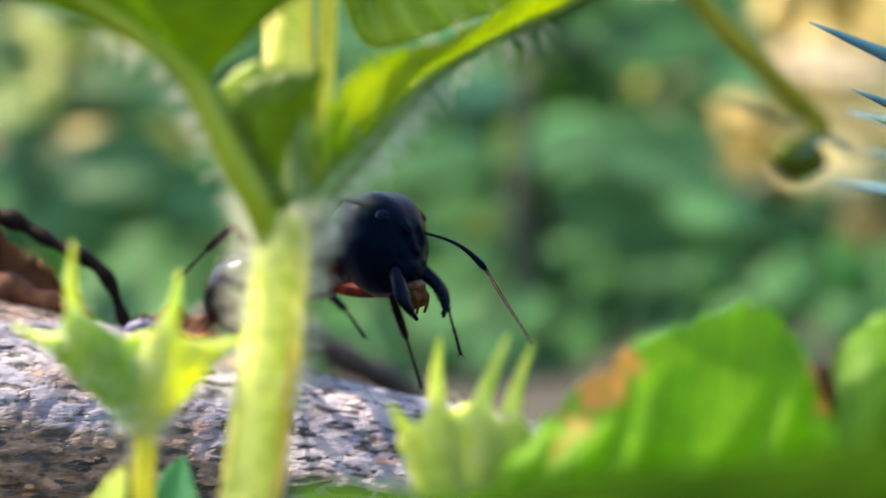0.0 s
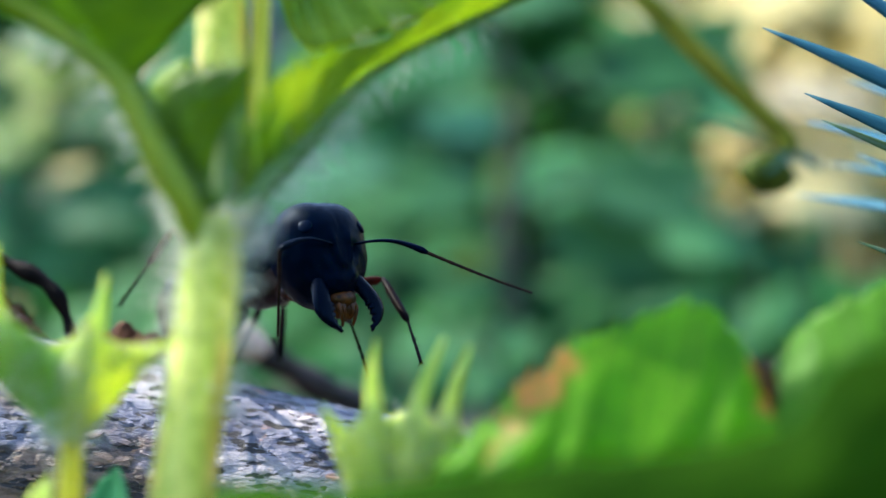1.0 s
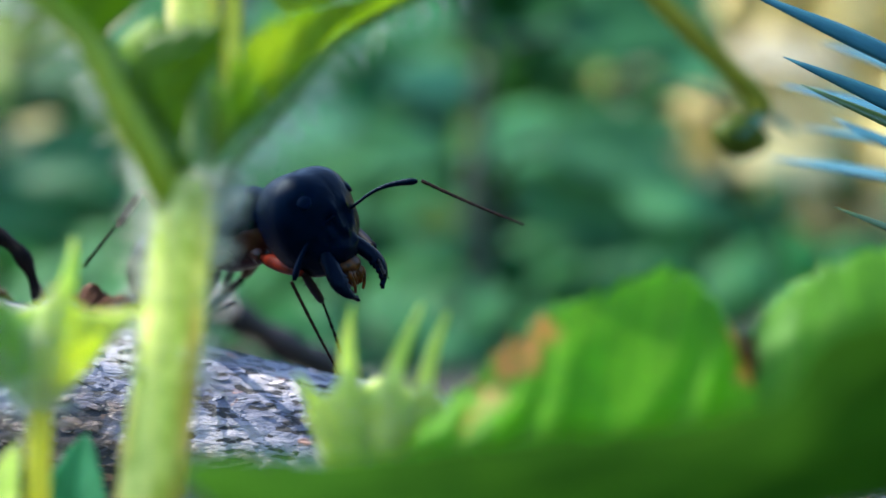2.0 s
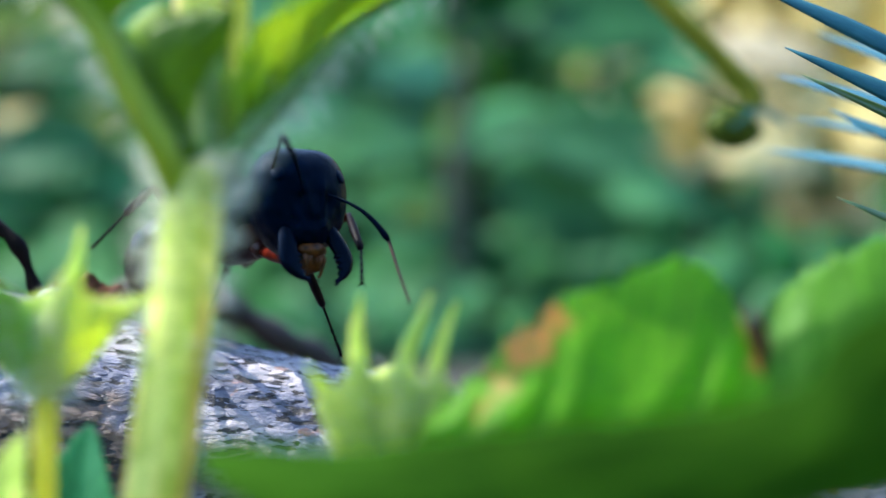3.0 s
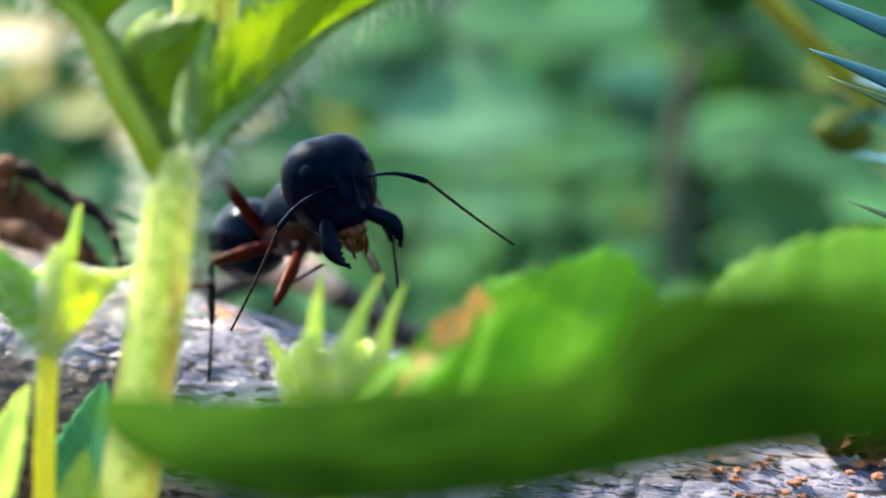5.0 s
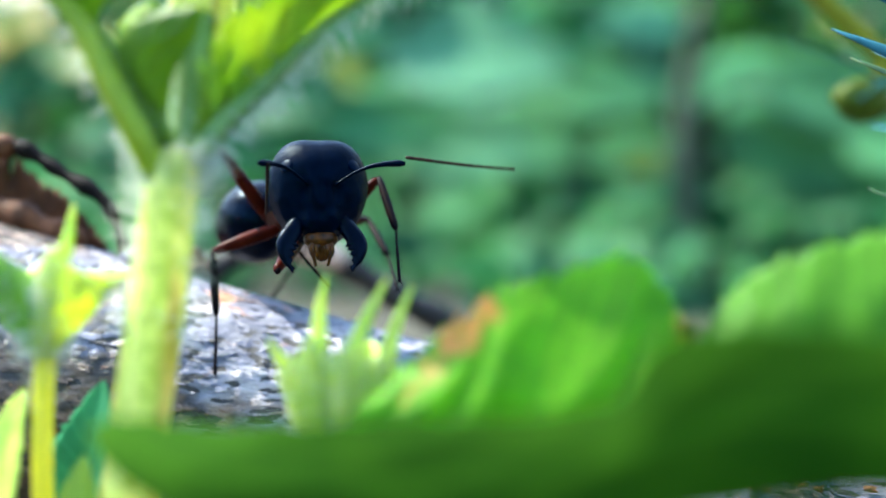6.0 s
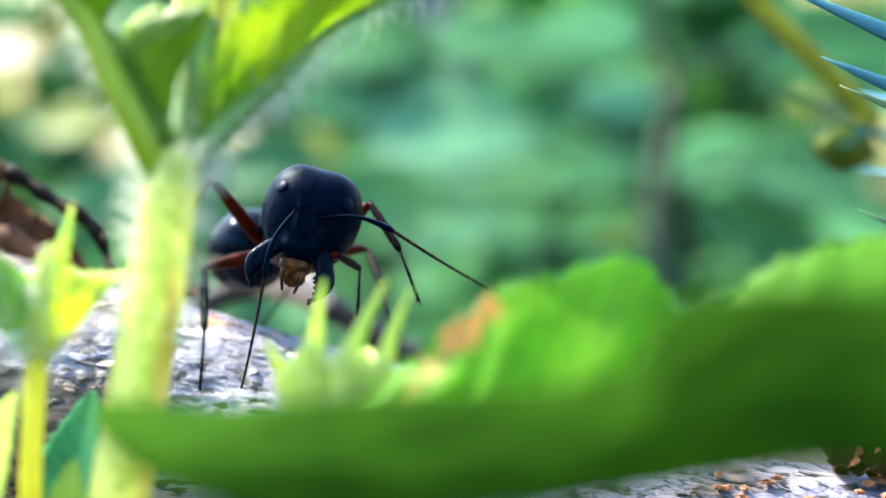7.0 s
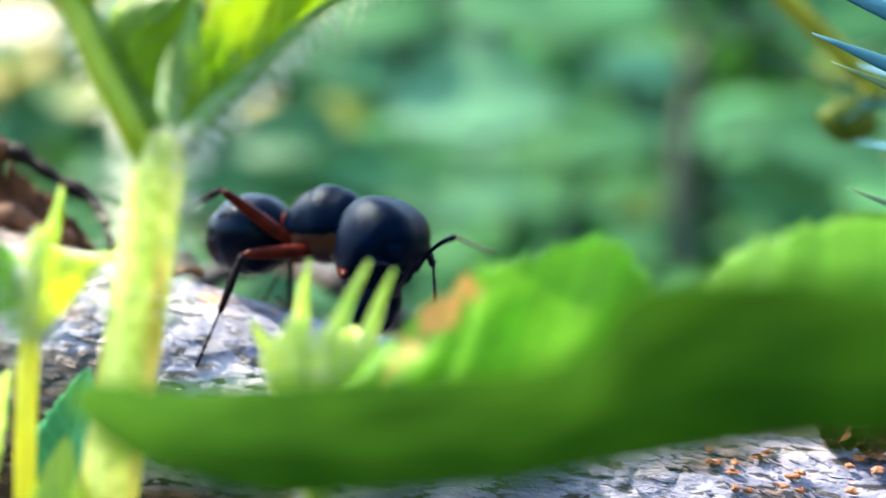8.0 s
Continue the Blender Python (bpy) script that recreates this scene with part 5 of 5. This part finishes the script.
    ball(bm, (1.5, -0.24, -2.55), 0.28, 0.30, 0.42, 16, 12, shape=lambda c: c * (1 + 0.3 * noise.noise(c * 2.3)))
    ball(bm, (1.45, 0.0, -2.75), 0.24, 0.24, 0.38, 14, 10)
    part("mouth", bm, AMBER, head, "amber mouth between the jaws")
    bm = bmesh.new()
    for _ in range(140):
        d = Vector((rng.gauss(0.5, 1), rng.gauss(0, 1), rng.gauss(0, 1))).normalized()
        q = Vector(skull(d))
        q.z *= 1 if q.z > 0 else 1.24
        spike(bm, Vector((q.x * 1.75, q.y * 2.02, q.z * 1.95)), (d + Vector((0.3, 0, -0.4))).normalized(), rng.uniform(0.12, 0.3), 0.008)
    tagged(part("bristles", bm, CUTICLE_DARK, head), kind="stuff")
    for side in ("left", "right"):
        bm = seg_bm(3.05, 0.065, 0.085, 0.16, 12, 0.10)
        parts[side + "_scape"] = part("antenna_shaft", bm, CUTICLE, head, "black elbowed antenna shaft")
        line = [Vector((4.6 * j / 66, 0, -0.10 * math.sin(j / 66 * 2.2))) for j in range(67)]
        bm = tube(bmesh.new(), line, lambda q: (0.066 + 0.016 * abs(math.sin(math.pi * 11 * q)) ** 0.7) * (1 - 0.35 * q), 10, up=(0, 0, 1))
        parts[side + "_flagellum"] = part("antenna_whip", bm, WHIP, head, "dark brown beaded antenna whip")
    for side in ("left", "right"):
        for row, k in (("front", 1.0), ("middle", 0.98), ("hind", 1.25)):
            key = side + "_" + row
            bm = bmesh.new()
            hip = HIPS[key]
            tube(bm, smooth_line([hip * 0.55, hip * 0.8, hip, hip * 1.06], 12), lambda q: 0.44 - 0.22 * q ** 2, 14, up=(1, 0, 0.2))
            part("coxa", bm, FLANK_SHADED, ANT)
            bm = seg_bm(3.5 * k, 0.17, 0.33, 0.17, 14)
            parts[key + "_femur"] = part("femur", bm, CUTICLE_RED, ANT, "red-brown thigh")
            bm = seg_bm(2.9 * k, 0.12, 0.19, 0.15, 12)
            add_spines(bm, 2.9 * k, 0.16, 36, rng)
            parts[key + "_tibia"] = part("tibia", bm, CUTICLE_DARK, ANT, "dark bristly shin")
            bm = bmesh.new()
            x = 2.7 * k
            joints = (0.5, 0.68, 0.81, 0.90, 1.0)
            tube(bm, [Vector((x * j / 40, 0, 0)) for j in range(41)], lambda q: 0.058 + 0.026 * max(math.exp(-((q - g + 0.02) / 0.035) ** 2) for g in joints), 8, up=(0, 0, 1))
            for s in (1, -1):
                spike(bm, Vector((x, 0.04 * s, 0)), Vector((0.7, 0.55 * s, -0.3)).normalized(), 0.28, 0.03)
            add_spines(bm, x, 0.06, 24, rng, 0.2)
            parts[key + "_tarsus"] = part("tarsus", bm, CUTICLE_DARK, ANT)
    return parts


HIPS = {"left_front": Vector((1.25, 0.55, -1.65)), "right_front": Vector((1.25, -0.55, -1.65)),
        "left_middle": Vector((0.05, 0.72, -1.1)), "right_middle": Vector((0.05, -0.72, -1.1)),
        "left_hind": Vector((-1.1, 0.66, -0.95)), "right_hind": Vector((-1.1, -0.66, -0.95))}
ANT_PARTS = build_ant()


# ---- what moves ----
# seconds, head's middle in millimetres, heading, downward nod, lean
HEAD_A = (
    (0, -2.41, 51.5, 0.23, -34.7, -4, -0), (0.3, -2.28, 51.5, 0.06, -41.7, -4, -0), (0.5, -2.7, 51.5, -0.32, -49.7, -6, -5),
    (0.7, -2.93, 51.5, -0.19, -50.2, -4, -3), (1, -3.01, 51.5, 0.21, -48.3, -4, -0), (1.2, -2.43, 51.5, 0.12, -48.9, -4, -0),
    (1.5, -2.35, 51.5, 0.35, -45.5, -6, 8), (1.7, -2.28, 51.5, 0.02, -36.8, -4, 15),
)
HEAD_B = (
    (2.8, -2.08, 51.5, 0.5, -44.3, 0, 15), (3, -2.82, 51.5, 0.39, -59.3, 0, -3), (3.2, -2.96, 51.5, 0.37, -60.8, 2, -8),
    (3.5, -3.25, 51.5, 0.32, -62.1, 4, -12), (3.7, -3.55, 51.5, 0.38, -60.3, 4, -12), (4, -3.21, 51.5, 0.24, -54.7, 2, -12),
    (4.2, -3.35, 51.5, 0.31, -48.5, 0, -8), (4.5, -3.17, 51.3, 0.35, -42.3, 2, 3), (4.7, -3.17, 51, 1.12, -46.7, 8, 18),
    (5, -2.87, 51, 0.69, -51.6, 6, 16), (5.2, -2.7, 51, 0.43, -55.3, 6, 16),
)
HEAD_C = (
    (6.3, -3.71, 51, -0.27, -77.9, -4, -8), (6.5, -3.07, 51, 0.64, -84.3, -2, -12), (6.7, -3.13, 51, 0.07, -85, 2, -12),
    (7, -3.51, 51, -0.48, -81.7, 4, -14), (7.2, -3.61, 51, -0.3, -84.8, 4, -11), (7.5, -3.49, 51, -0.75, -79.9, 8, -5),
    (7.7, -2.89, 51.3, -1.42, -76, 22, -0), (7.8, -2.15, 51.8, -2.29, -55.2, 32, -0), (7.9, -1.38, 52.2, -2.59, -34, 38, -0),
    (8, -0.33, 52.5, -2.79, -21.9, 42, -0),
)
# seconds, elbow and tip
LEFT_ANTENNA_A = (
    (0, 1.39, 50.84, -0.87, 3.45, 47.81, -3.65), (0.3, 1.89, 50.61, -0.2, 5.41, 48.59, -2.36), (0.5, 1.47, 50.46, -0.22, 5.91, 49.81, -1.24),
    (0.7, 0.5, 50.48, -1.53, 2.01, 46.56, -3.41), (1, 1.9, 50.4, -0.1, 6.3, 50.1, -1.9), (1.2, 1.25, 50.54, -0.88, 4.38, 50.1, -4.23),
    (1.5, 1.39, 50.59, -0.39, 4.47, 49.41, -3.6), (1.7, 1.86, 50.68, 1.4, 6.12, 49.28, 0.39),
)
LEFT_ANTENNA_B = (
    (2.8, 1.41, 48.9, 0.25, 4.27, 47.61, -3.12), (3, 0.35, 50.22, -1.02, 1.61, 46.53, -3.47), (3.2, 0.93, 50.21, 0.04, 5.32, 49.8, -1.25),
    (3.5, -0.13, 50.18, -1.32, 1.48, 48.58, -5.32), (3.7, 0.18, 50.3, -0.49, 3.95, 50.02, -3.11), (4, -0.07, 50.49, -1.44, 1.26, 46.47, -3.24),
    (4.2, 0.32, 50.67, -0.79, 3.67, 50.53, -3.94), (4.5, 0.91, 50.66, 1.82, 5.45, 50.09, 2.36), (4.7, -1.09, 47.78, 3.28, 1.91, 45.77, 6.14),
    (5, 0.92, 50.31, 0.66, 4.9, 50.67, -1.63), (5.2, 0.73, 49.45, 2.62, 4.29, 46.9, 4),
)
LEFT_ANTENNA_C = (
    (6.3, -0.31, 49.99, -0.21, 4, 50.36, -1.77), (6.5, -0.13, 49.93, -0.03, 3.16, 50.29, -3.22), (6.7, -0.26, 49.83, -0.82, 1.33, 47.69, -4.58),
    (7, -0.29, 49.79, -1.1, 3.81, 50.17, -3.15), (7.2, -0.43, 49.83, -0.73, 2.46, 49.91, -4.31), (7.5, -0.63, 49.69, -2.07, 1.32, 46.39, -4.62),
    (7.7, 0.33, 49.23, -2.62, 2.17, 45.56, -4.7), (7.8, 0.84, 48.45, -2.83, 1.97, 44.48, -4.86), (7.9, 2.34, 49.81, -3.1, 4.35, 45.68, -3.42),
    (8, 3.27, 50.69, -2.1, 5.33, 46.62, -2.71),
)
RIGHT_ANTENNA_A = (
    (0, -3.81, 49.87, 1.75, -6.03, 53.52, 0.03), (0.3, -3.94, 49.61, 1.25, -5.36, 53.61, -0.53), (0.5, -4.03, 48.43, 1.13, -5.16, 52.5, -0.7),
    (0.7, -4.18, 48.08, 0.59, -5.3, 52.03, -1.49), (1, -3.83, 47.79, 0.21, -4.68, 50.53, -3.38), (1.2, -3.36, 47.84, 0.14, -4.26, 51.31, -2.76),
    (1.5, -3.71, 48.22, 1.22, -5.09, 52.25, -0.52), (1.7, -2.46, 49.73, -2.02, -2.28, 51.43, -6.29),
)
RIGHT_ANTENNA_B = (
    (2.8, -3.32, 48.45, -0.44, -0.79, 49.94, -3.99), (3, -3.03, 47.76, 2.54, -4.12, 51.89, 0.83), (3.2, -3.51, 47.26, 1.24, -4.64, 51.28, -0.68),
    (3.5, -4.19, 47.38, 0.33, -3.17, 49.22, -3.76), (3.7, -4.88, 47.81, -0.01, -5.58, 51.97, -1.84), (4, -4.69, 48.26, -0.15, -6.09, 50.7, -3.79),
    (4.2, -3.65, 47.74, -0.6, -4.04, 47.24, -5.15), (4.5, -4.95, 49.11, 0.84, -6.83, 52.32, -1.85), (4.7, -3.55, 46.95, 2.39, -5.89, 50.9, 2.57),
    (5, -3.9, 48.77, -1.03, -5.93, 47.68, -5.02), (5.2, -4.54, 48.54, -0.49, -5.38, 52.51, -2.66),
)
RIGHT_ANTENNA_C = (
    (6.3, -4.33, 46.87, 1.53, -6.37, 50.64, -0.12), (6.5, -3.8, 47.09, 2.82, -5.59, 51.13, 4.08), (6.7, -4.32, 47.09, -0.71, -5.84, 50.85, -2.87),
    (7, -4.61, 48.88, -2.47, -5.46, 48.06, -6.92), (7.2, -4.23, 46.95, -1.16, -6.24, 50.59, -3.11), (7.5, -5.66, 47.4, -0.71, -7.62, 51.23, -2.33),
    (7.7, -4.96, 48.05, -0.17, -6.5, 51.46, -2.85), (7.8, -2.31, 47.46, -2.53, -3.48, 51.09, -5.1), (7.9, -1.5, 48.48, -3.37, -2.65, 52.21, -5.81),
    (8, -0.22, 49.06, -3.62, -1.47, 53.01, -5.61),
)
# raised front foot
TOE = (
    (0, 0.77, 50.3, -4.62), (0.3, 0.45, 50.3, -4.45), (0.5, -0.23, 50.3, -5.25),
    (0.7, -0.81, 50.3, -5.16), (1, 1.18, 50.3, -4.5), (1.2, 1.09, 50.3, -4.32),
    (1.5, 2.12, 50.3, -2.58), (1.7, 1.24, 50.3, -2.13), (2.8, 0.49, 50.3, -2.88),
    (3, -0.19, 50.3, -3.12), (3.2, -1.87, 50.3, -4.05), (3.5, -0.96, 50.3, -4.65),
    (3.7, -0.23, 50.3, -4.73), (4, 0.48, 50.3, -4.36), (4.2, 1.07, 50.3, -3.28),
    (4.5, 1.97, 50.3, -3.42), (4.7, 1.48, 50.3, -2.42), (5, 0.39, 50.3, -3.85),
    (5.2, 0.39, 50.3, -3.84), (6.3, 0.32, 50.3, -4.17), (6.5, 0.93, 50.3, -4.29),
    (6.7, 1.14, 50.3, -4.75), (7, 1.26, 50.3, -3.98), (7.2, 0.69, 50.3, -4.81),
    (7.5, 0.46, 50.3, -3.91), (7.7, 1.13, 50.3, -5.24), (7.8, 1, 50.3, -5.38),
    (7.9, 1.96, 50.3, -5.5), (8, 2.31, 50.3, -4.92),
)

# seconds, middle body in millimetres, heading, upward tilt, lean
BODY = ((0, -5.8, 54.8, -0.8, -33, 17, 0), (1.5, -5.6, 54.8, -0.4, -33, 18, 0), (3, -5.6, 54.8, -0.7, -33, 17, 0), (4.2, -5.7, 54.6, -0.9, -35, 14, 0),
        (5, -5.4, 54.2, -1.0, -42, 10, 0), (6.3, -5.3, 54.0, -1.0, -46, 11, 0), (7.5, -5.1, 54.0, -1.2, -44, 10, 0), (7.7, -4.8, 54.2, -1.4, -40, 8, 0), (8, -3.75, 55, -2.0, -19, 3, 0))
# feet that stay on the bark: x and y
FEET = {"left_hind": ((0, -8.5, 58.6), (8, -8.0, 58.6))}
# seconds, knee and foot of the legs that step, reach or are held clear of the bark
STEPS = {
    "right_front": (
        (0, -2.14, 51.03, -2.11, -0.92, 54.30, -6.74), (0.5, -3.10, 50.36, -2.64, -1.32, 54.30, -6.85), (1, -2.35, 50.71, -2.07, -1.21, 54.30, -5.40),
        (1.5, -2.47, 50.65, -2.36, -1.34, 54.30, -5.41), (3, -2.53, 50.54, -2.22, -1.05, 54.30, -6.97), (3.5, -2.53, 50.52, -2.35, -1.24, 54.30, -6.01),
        (4, -2.14, 50.83, -2.10, -1.06, 54.30, -5.84), (4.5, -1.88, 50.96, -2.03, -0.89, 54.30, -5.52), (5, -5.03, 50.18, -4.72, -3.31, 51.50, -3.04),
        (6.5, -4.87, 49.11, -3.19, -4.31, 52.50, -5.12), (7, -2.12, 49.97, -2.20, -1.44, 51.00, -4.83), (7.5, -2.27, 49.77, -2.77, -1.55, 51.00, -5.09),
        (8, -1.71, 50.72, -4.08, -2.51, 53.20, -6.12),
    ),
    "right_middle": (
        (0, -8.11, 51.40, -2.10, -8.35, 50.80, -6.74), (4, -8.14, 51.36, -2.34, -8.39, 50.80, -6.87), (4.5, -8.60, 51.50, -2.45, -9.30, 50.80, -6.90), (5, -8.78, 52.33, -3.05, -8.26, 50.80, -8.70),
        (6.5, -8.61, 52.10, -3.23, -8.03, 50.80, -8.87), (7, -8.66, 52.16, -2.91, -8.26, 50.80, -8.21), (7.5, -8.52, 52.18, -3.21, -8.49, 50.80, -8.70),
        (8, -7.10, 53.12, -3.37, -8.54, 50.80, -8.67),
    ),
    "left_middle": (
        (0, -6.06, 58.49, -1.98, -3.38, 54.00, -4.34), (0.5, -5.99, 58.46, -2.19, -4.13, 54.00, -3.71), (1, -5.50, 58.51, -2.25, -5.51, 55.00, -3.70),
        (1.5, -5.97, 58.17, -2.73, -6.13, 55.00, -4.33), (3, -5.85, 58.36, -2.68, -6.19, 55.00, -2.78), (4, -7.05, 57.78, -2.25, -7.90, 55.50, -4.93),
        (4.5, -6.71, 57.76, -2.21, -7.87, 55.50, -5.19), (5, -2.89, 57.46, -2.13, -0.48, 53.00, -5.02), (6.5, -2.74, 57.19, -1.70, -0.32, 53.00, -4.79),
        (7, -2.33, 56.98, -1.96, -0.41, 53.00, -5.17), (7.5, -2.20, 56.90, -1.73, -0.25, 53.00, -5.35), (8, -6.16, 57.58, -3.79, -6.25, 56.00, -5.48),
    ),
    "right_hind": (
        (0, -8.94, 52.16, 0.85, -13.30, 58.30, -2.20), (1.5, -9.66, 53.87, 1.37, -13.30, 58.30, -2.20), (3, -8.74, 52.06, 0.86, -13.30, 58.30, -2.20),
        (4, -9.13, 51.67, 0.19, -13.30, 58.30, -2.20), (4.5, -8.79, 51.57, 0.42, -13.30, 58.30, -2.20), (5, -8.71, 52.59, 1.24, -13.30, 58.30, -2.20),
        (6.5, -8.57, 53.19, 1.47, -13.30, 58.30, -2.20), (7, -8.34, 52.04, 0.98, -13.30, 58.30, -2.20), (7.5, -7.94, 51.16, 0.35, -13.30, 58.30, -2.20),
        (8, -8.25, 53.43, -0.43, -13.30, 58.30, -2.20),
    ),
}
# seconds, how far the right and the left jaw stand open
JAWS = ((0, 0, 8), (1, -8, 4), (1.5, 0, 10), (3, -18, 0), (3.5, -24, 0), (4, -24, 0), (4.5, -6, 6), (4.8, -6, 14), (5, -4, 34), (5.2, 0, 30), (6.3, 22, 0), (6.5, 28, -8), (7, 22, 4), (7.5, 12, 4), (8, 0, 0))
# the way in which the raised front leg bends: behind the head at first, then beside it
BENT = (
    (0, -1.03, 55.0, -0.73), (0.5, -1.39, 55.0, -1.32), (1, -1.45, 55.0, -0.66), (1.5, -1.09, 55.0, -0.66),
    (3, -1.76, 55.0, -0.74), (3.5, -2.29, 55.0, -1.13), (4, -2.33, 55.0, -1.04), (4.5, -1.49, 55.0, -1.19),
    (5, -1.13, 53.5, 0.03), (6.5, -1.08, 53.5, 0.85), (7, -2.14, 53.5, 0.98), (7.5, -1.51, 53.5, -0.4),
    (8, 0.7, 55.0, -1.96),
)


def between(rows, t):
    """The row at t on straight lines between the given ones."""
    cols = list(zip(*rows))
    return [float(np.interp(t, cols[0], c)) for c in cols[1:]]


def limb(hip, foot, a, b, pole):
    """The knee of two links a and b from hip to foot, bent towards pole, and the foot as far as they reach."""
    d = foot - hip
    far = min(d.length, (a + b) * 0.995)
    d.normalize()
    along = (a * a - b * b + far * far) / (2 * far)
    side = (pole - d * pole.dot(d)).normalized()
    return hip + d * along + side * math.sqrt(max(0.0, a * a - along * along)), hip + d * far


def motions():
    head_rows = HEAD_A + HEAD_B + HEAD_C
    antennae = {"left": LEFT_ANTENNA_A + LEFT_ANTENNA_B + LEFT_ANTENNA_C, "right": RIGHT_ANTENNA_A + RIGHT_ANTENNA_B + RIGHT_ANTENNA_C}
    tracks = {key: [] for key in ANT_PARTS}
    body_track = []
    for t, hx, hy, hz, turn, nod, lean in head_rows:
        x, y, z, heading, tilt, roll = between(BODY, t)
        body = pose(x, y, z) @ pose(0, 0, 0, 0, 0, heading) @ pose(0, 0, 0, roll, -tilt, 0)
        body_track.append((t, metres(body)))
        inv = body.inverted()
        head = pose(hx, hy, hz) @ pose(0, 0, 0, 0, 0, turn) @ pose(0, 0, 0, 0, nod, 0) @ pose(0, 0, 0, lean)
        tracks["head"].append((t, metres(inv @ head)))
        hinv = head.inverted()
        for side, s in (("left", 1), ("right", -1)):
            row = between(antennae[side], t)
            socket = head @ Vector((1.72, 0.55 * s, 0.05))
            elbow = socket + (Vector(row[:3]) - socket).normalized() * 3.05
            tip = Vector(row[3:])
            tracks[side + "_jaw"].append((t, metres(Matrix.Translation((1.25, 0.95 * s, -1.6)) @ Matrix.Rotation(radians(s * between(JAWS, t)[0 if s < 0 else 1]), 4, Vector((1, 0, -0.25))))))
            tracks[side + "_scape"].append((t, metres(hinv @ at(socket, elbow - socket, (0, 0, 1)))))
            tracks[side + "_flagellum"].append((t, metres(hinv @ at(elbow, tip - elbow, (0, 0, 1)))))
        for key, hip in HIPS.items():
            k = {"front": 1.0, "middle": 0.98, "hind": 1.25}[key.split("_")[1]]
            hip_w = body @ hip
            outward = body.to_3x3() @ Vector((0.25 if "front" in key else (-0.5 if "hind" in key else 0.1), 1.0 if "left" in key else -1.0, 0))
            if key in STEPS:
                row = between(STEPS[key], t)
                knee = hip_w + (Vector(row[:3]) - hip_w).normalized() * 3.5 * k
                ankle, foot = limb(knee, Vector(row[3:]), 2.9 * k, 2.7 * k, Vector((0, 1, 0.3)))
            else:
                if key == "left_front":
                    foot = Vector(between(TOE, t))
                    pole = Vector(between(BENT, t)) - hip_w
                else:
                    fx, fy = between(FEET[key], t)
                    foot = Vector((fx, fy, log_top(fx, fy) + 0.15))
                    pole = outward * 0.35 + Vector((0, 0, 0.3))
                knee, foot = limb(hip_w, foot, 3.5 * k, 5.5 * k, pole)
                ankle = knee + ((foot - knee).normalized() + 0.10 * outward.normalized()).normalized() * 2.9 * k
            tracks[key + "_femur"].append((t, metres(inv @ at(hip_w, knee - hip_w, (0, 0, 1)))))
            tracks[key + "_tibia"].append((t, metres(inv @ at(knee, ankle - knee, (0, 0.3, 1)))))
            tracks[key + "_tarsus"].append((t, metres(inv @ at(ankle, foot - ankle, (0, 0.3, 1)))))
    walk(ANT, body_track)
    for key, rows in tracks.items():
        walk(ANT_PARTS[key], rows)


motions()
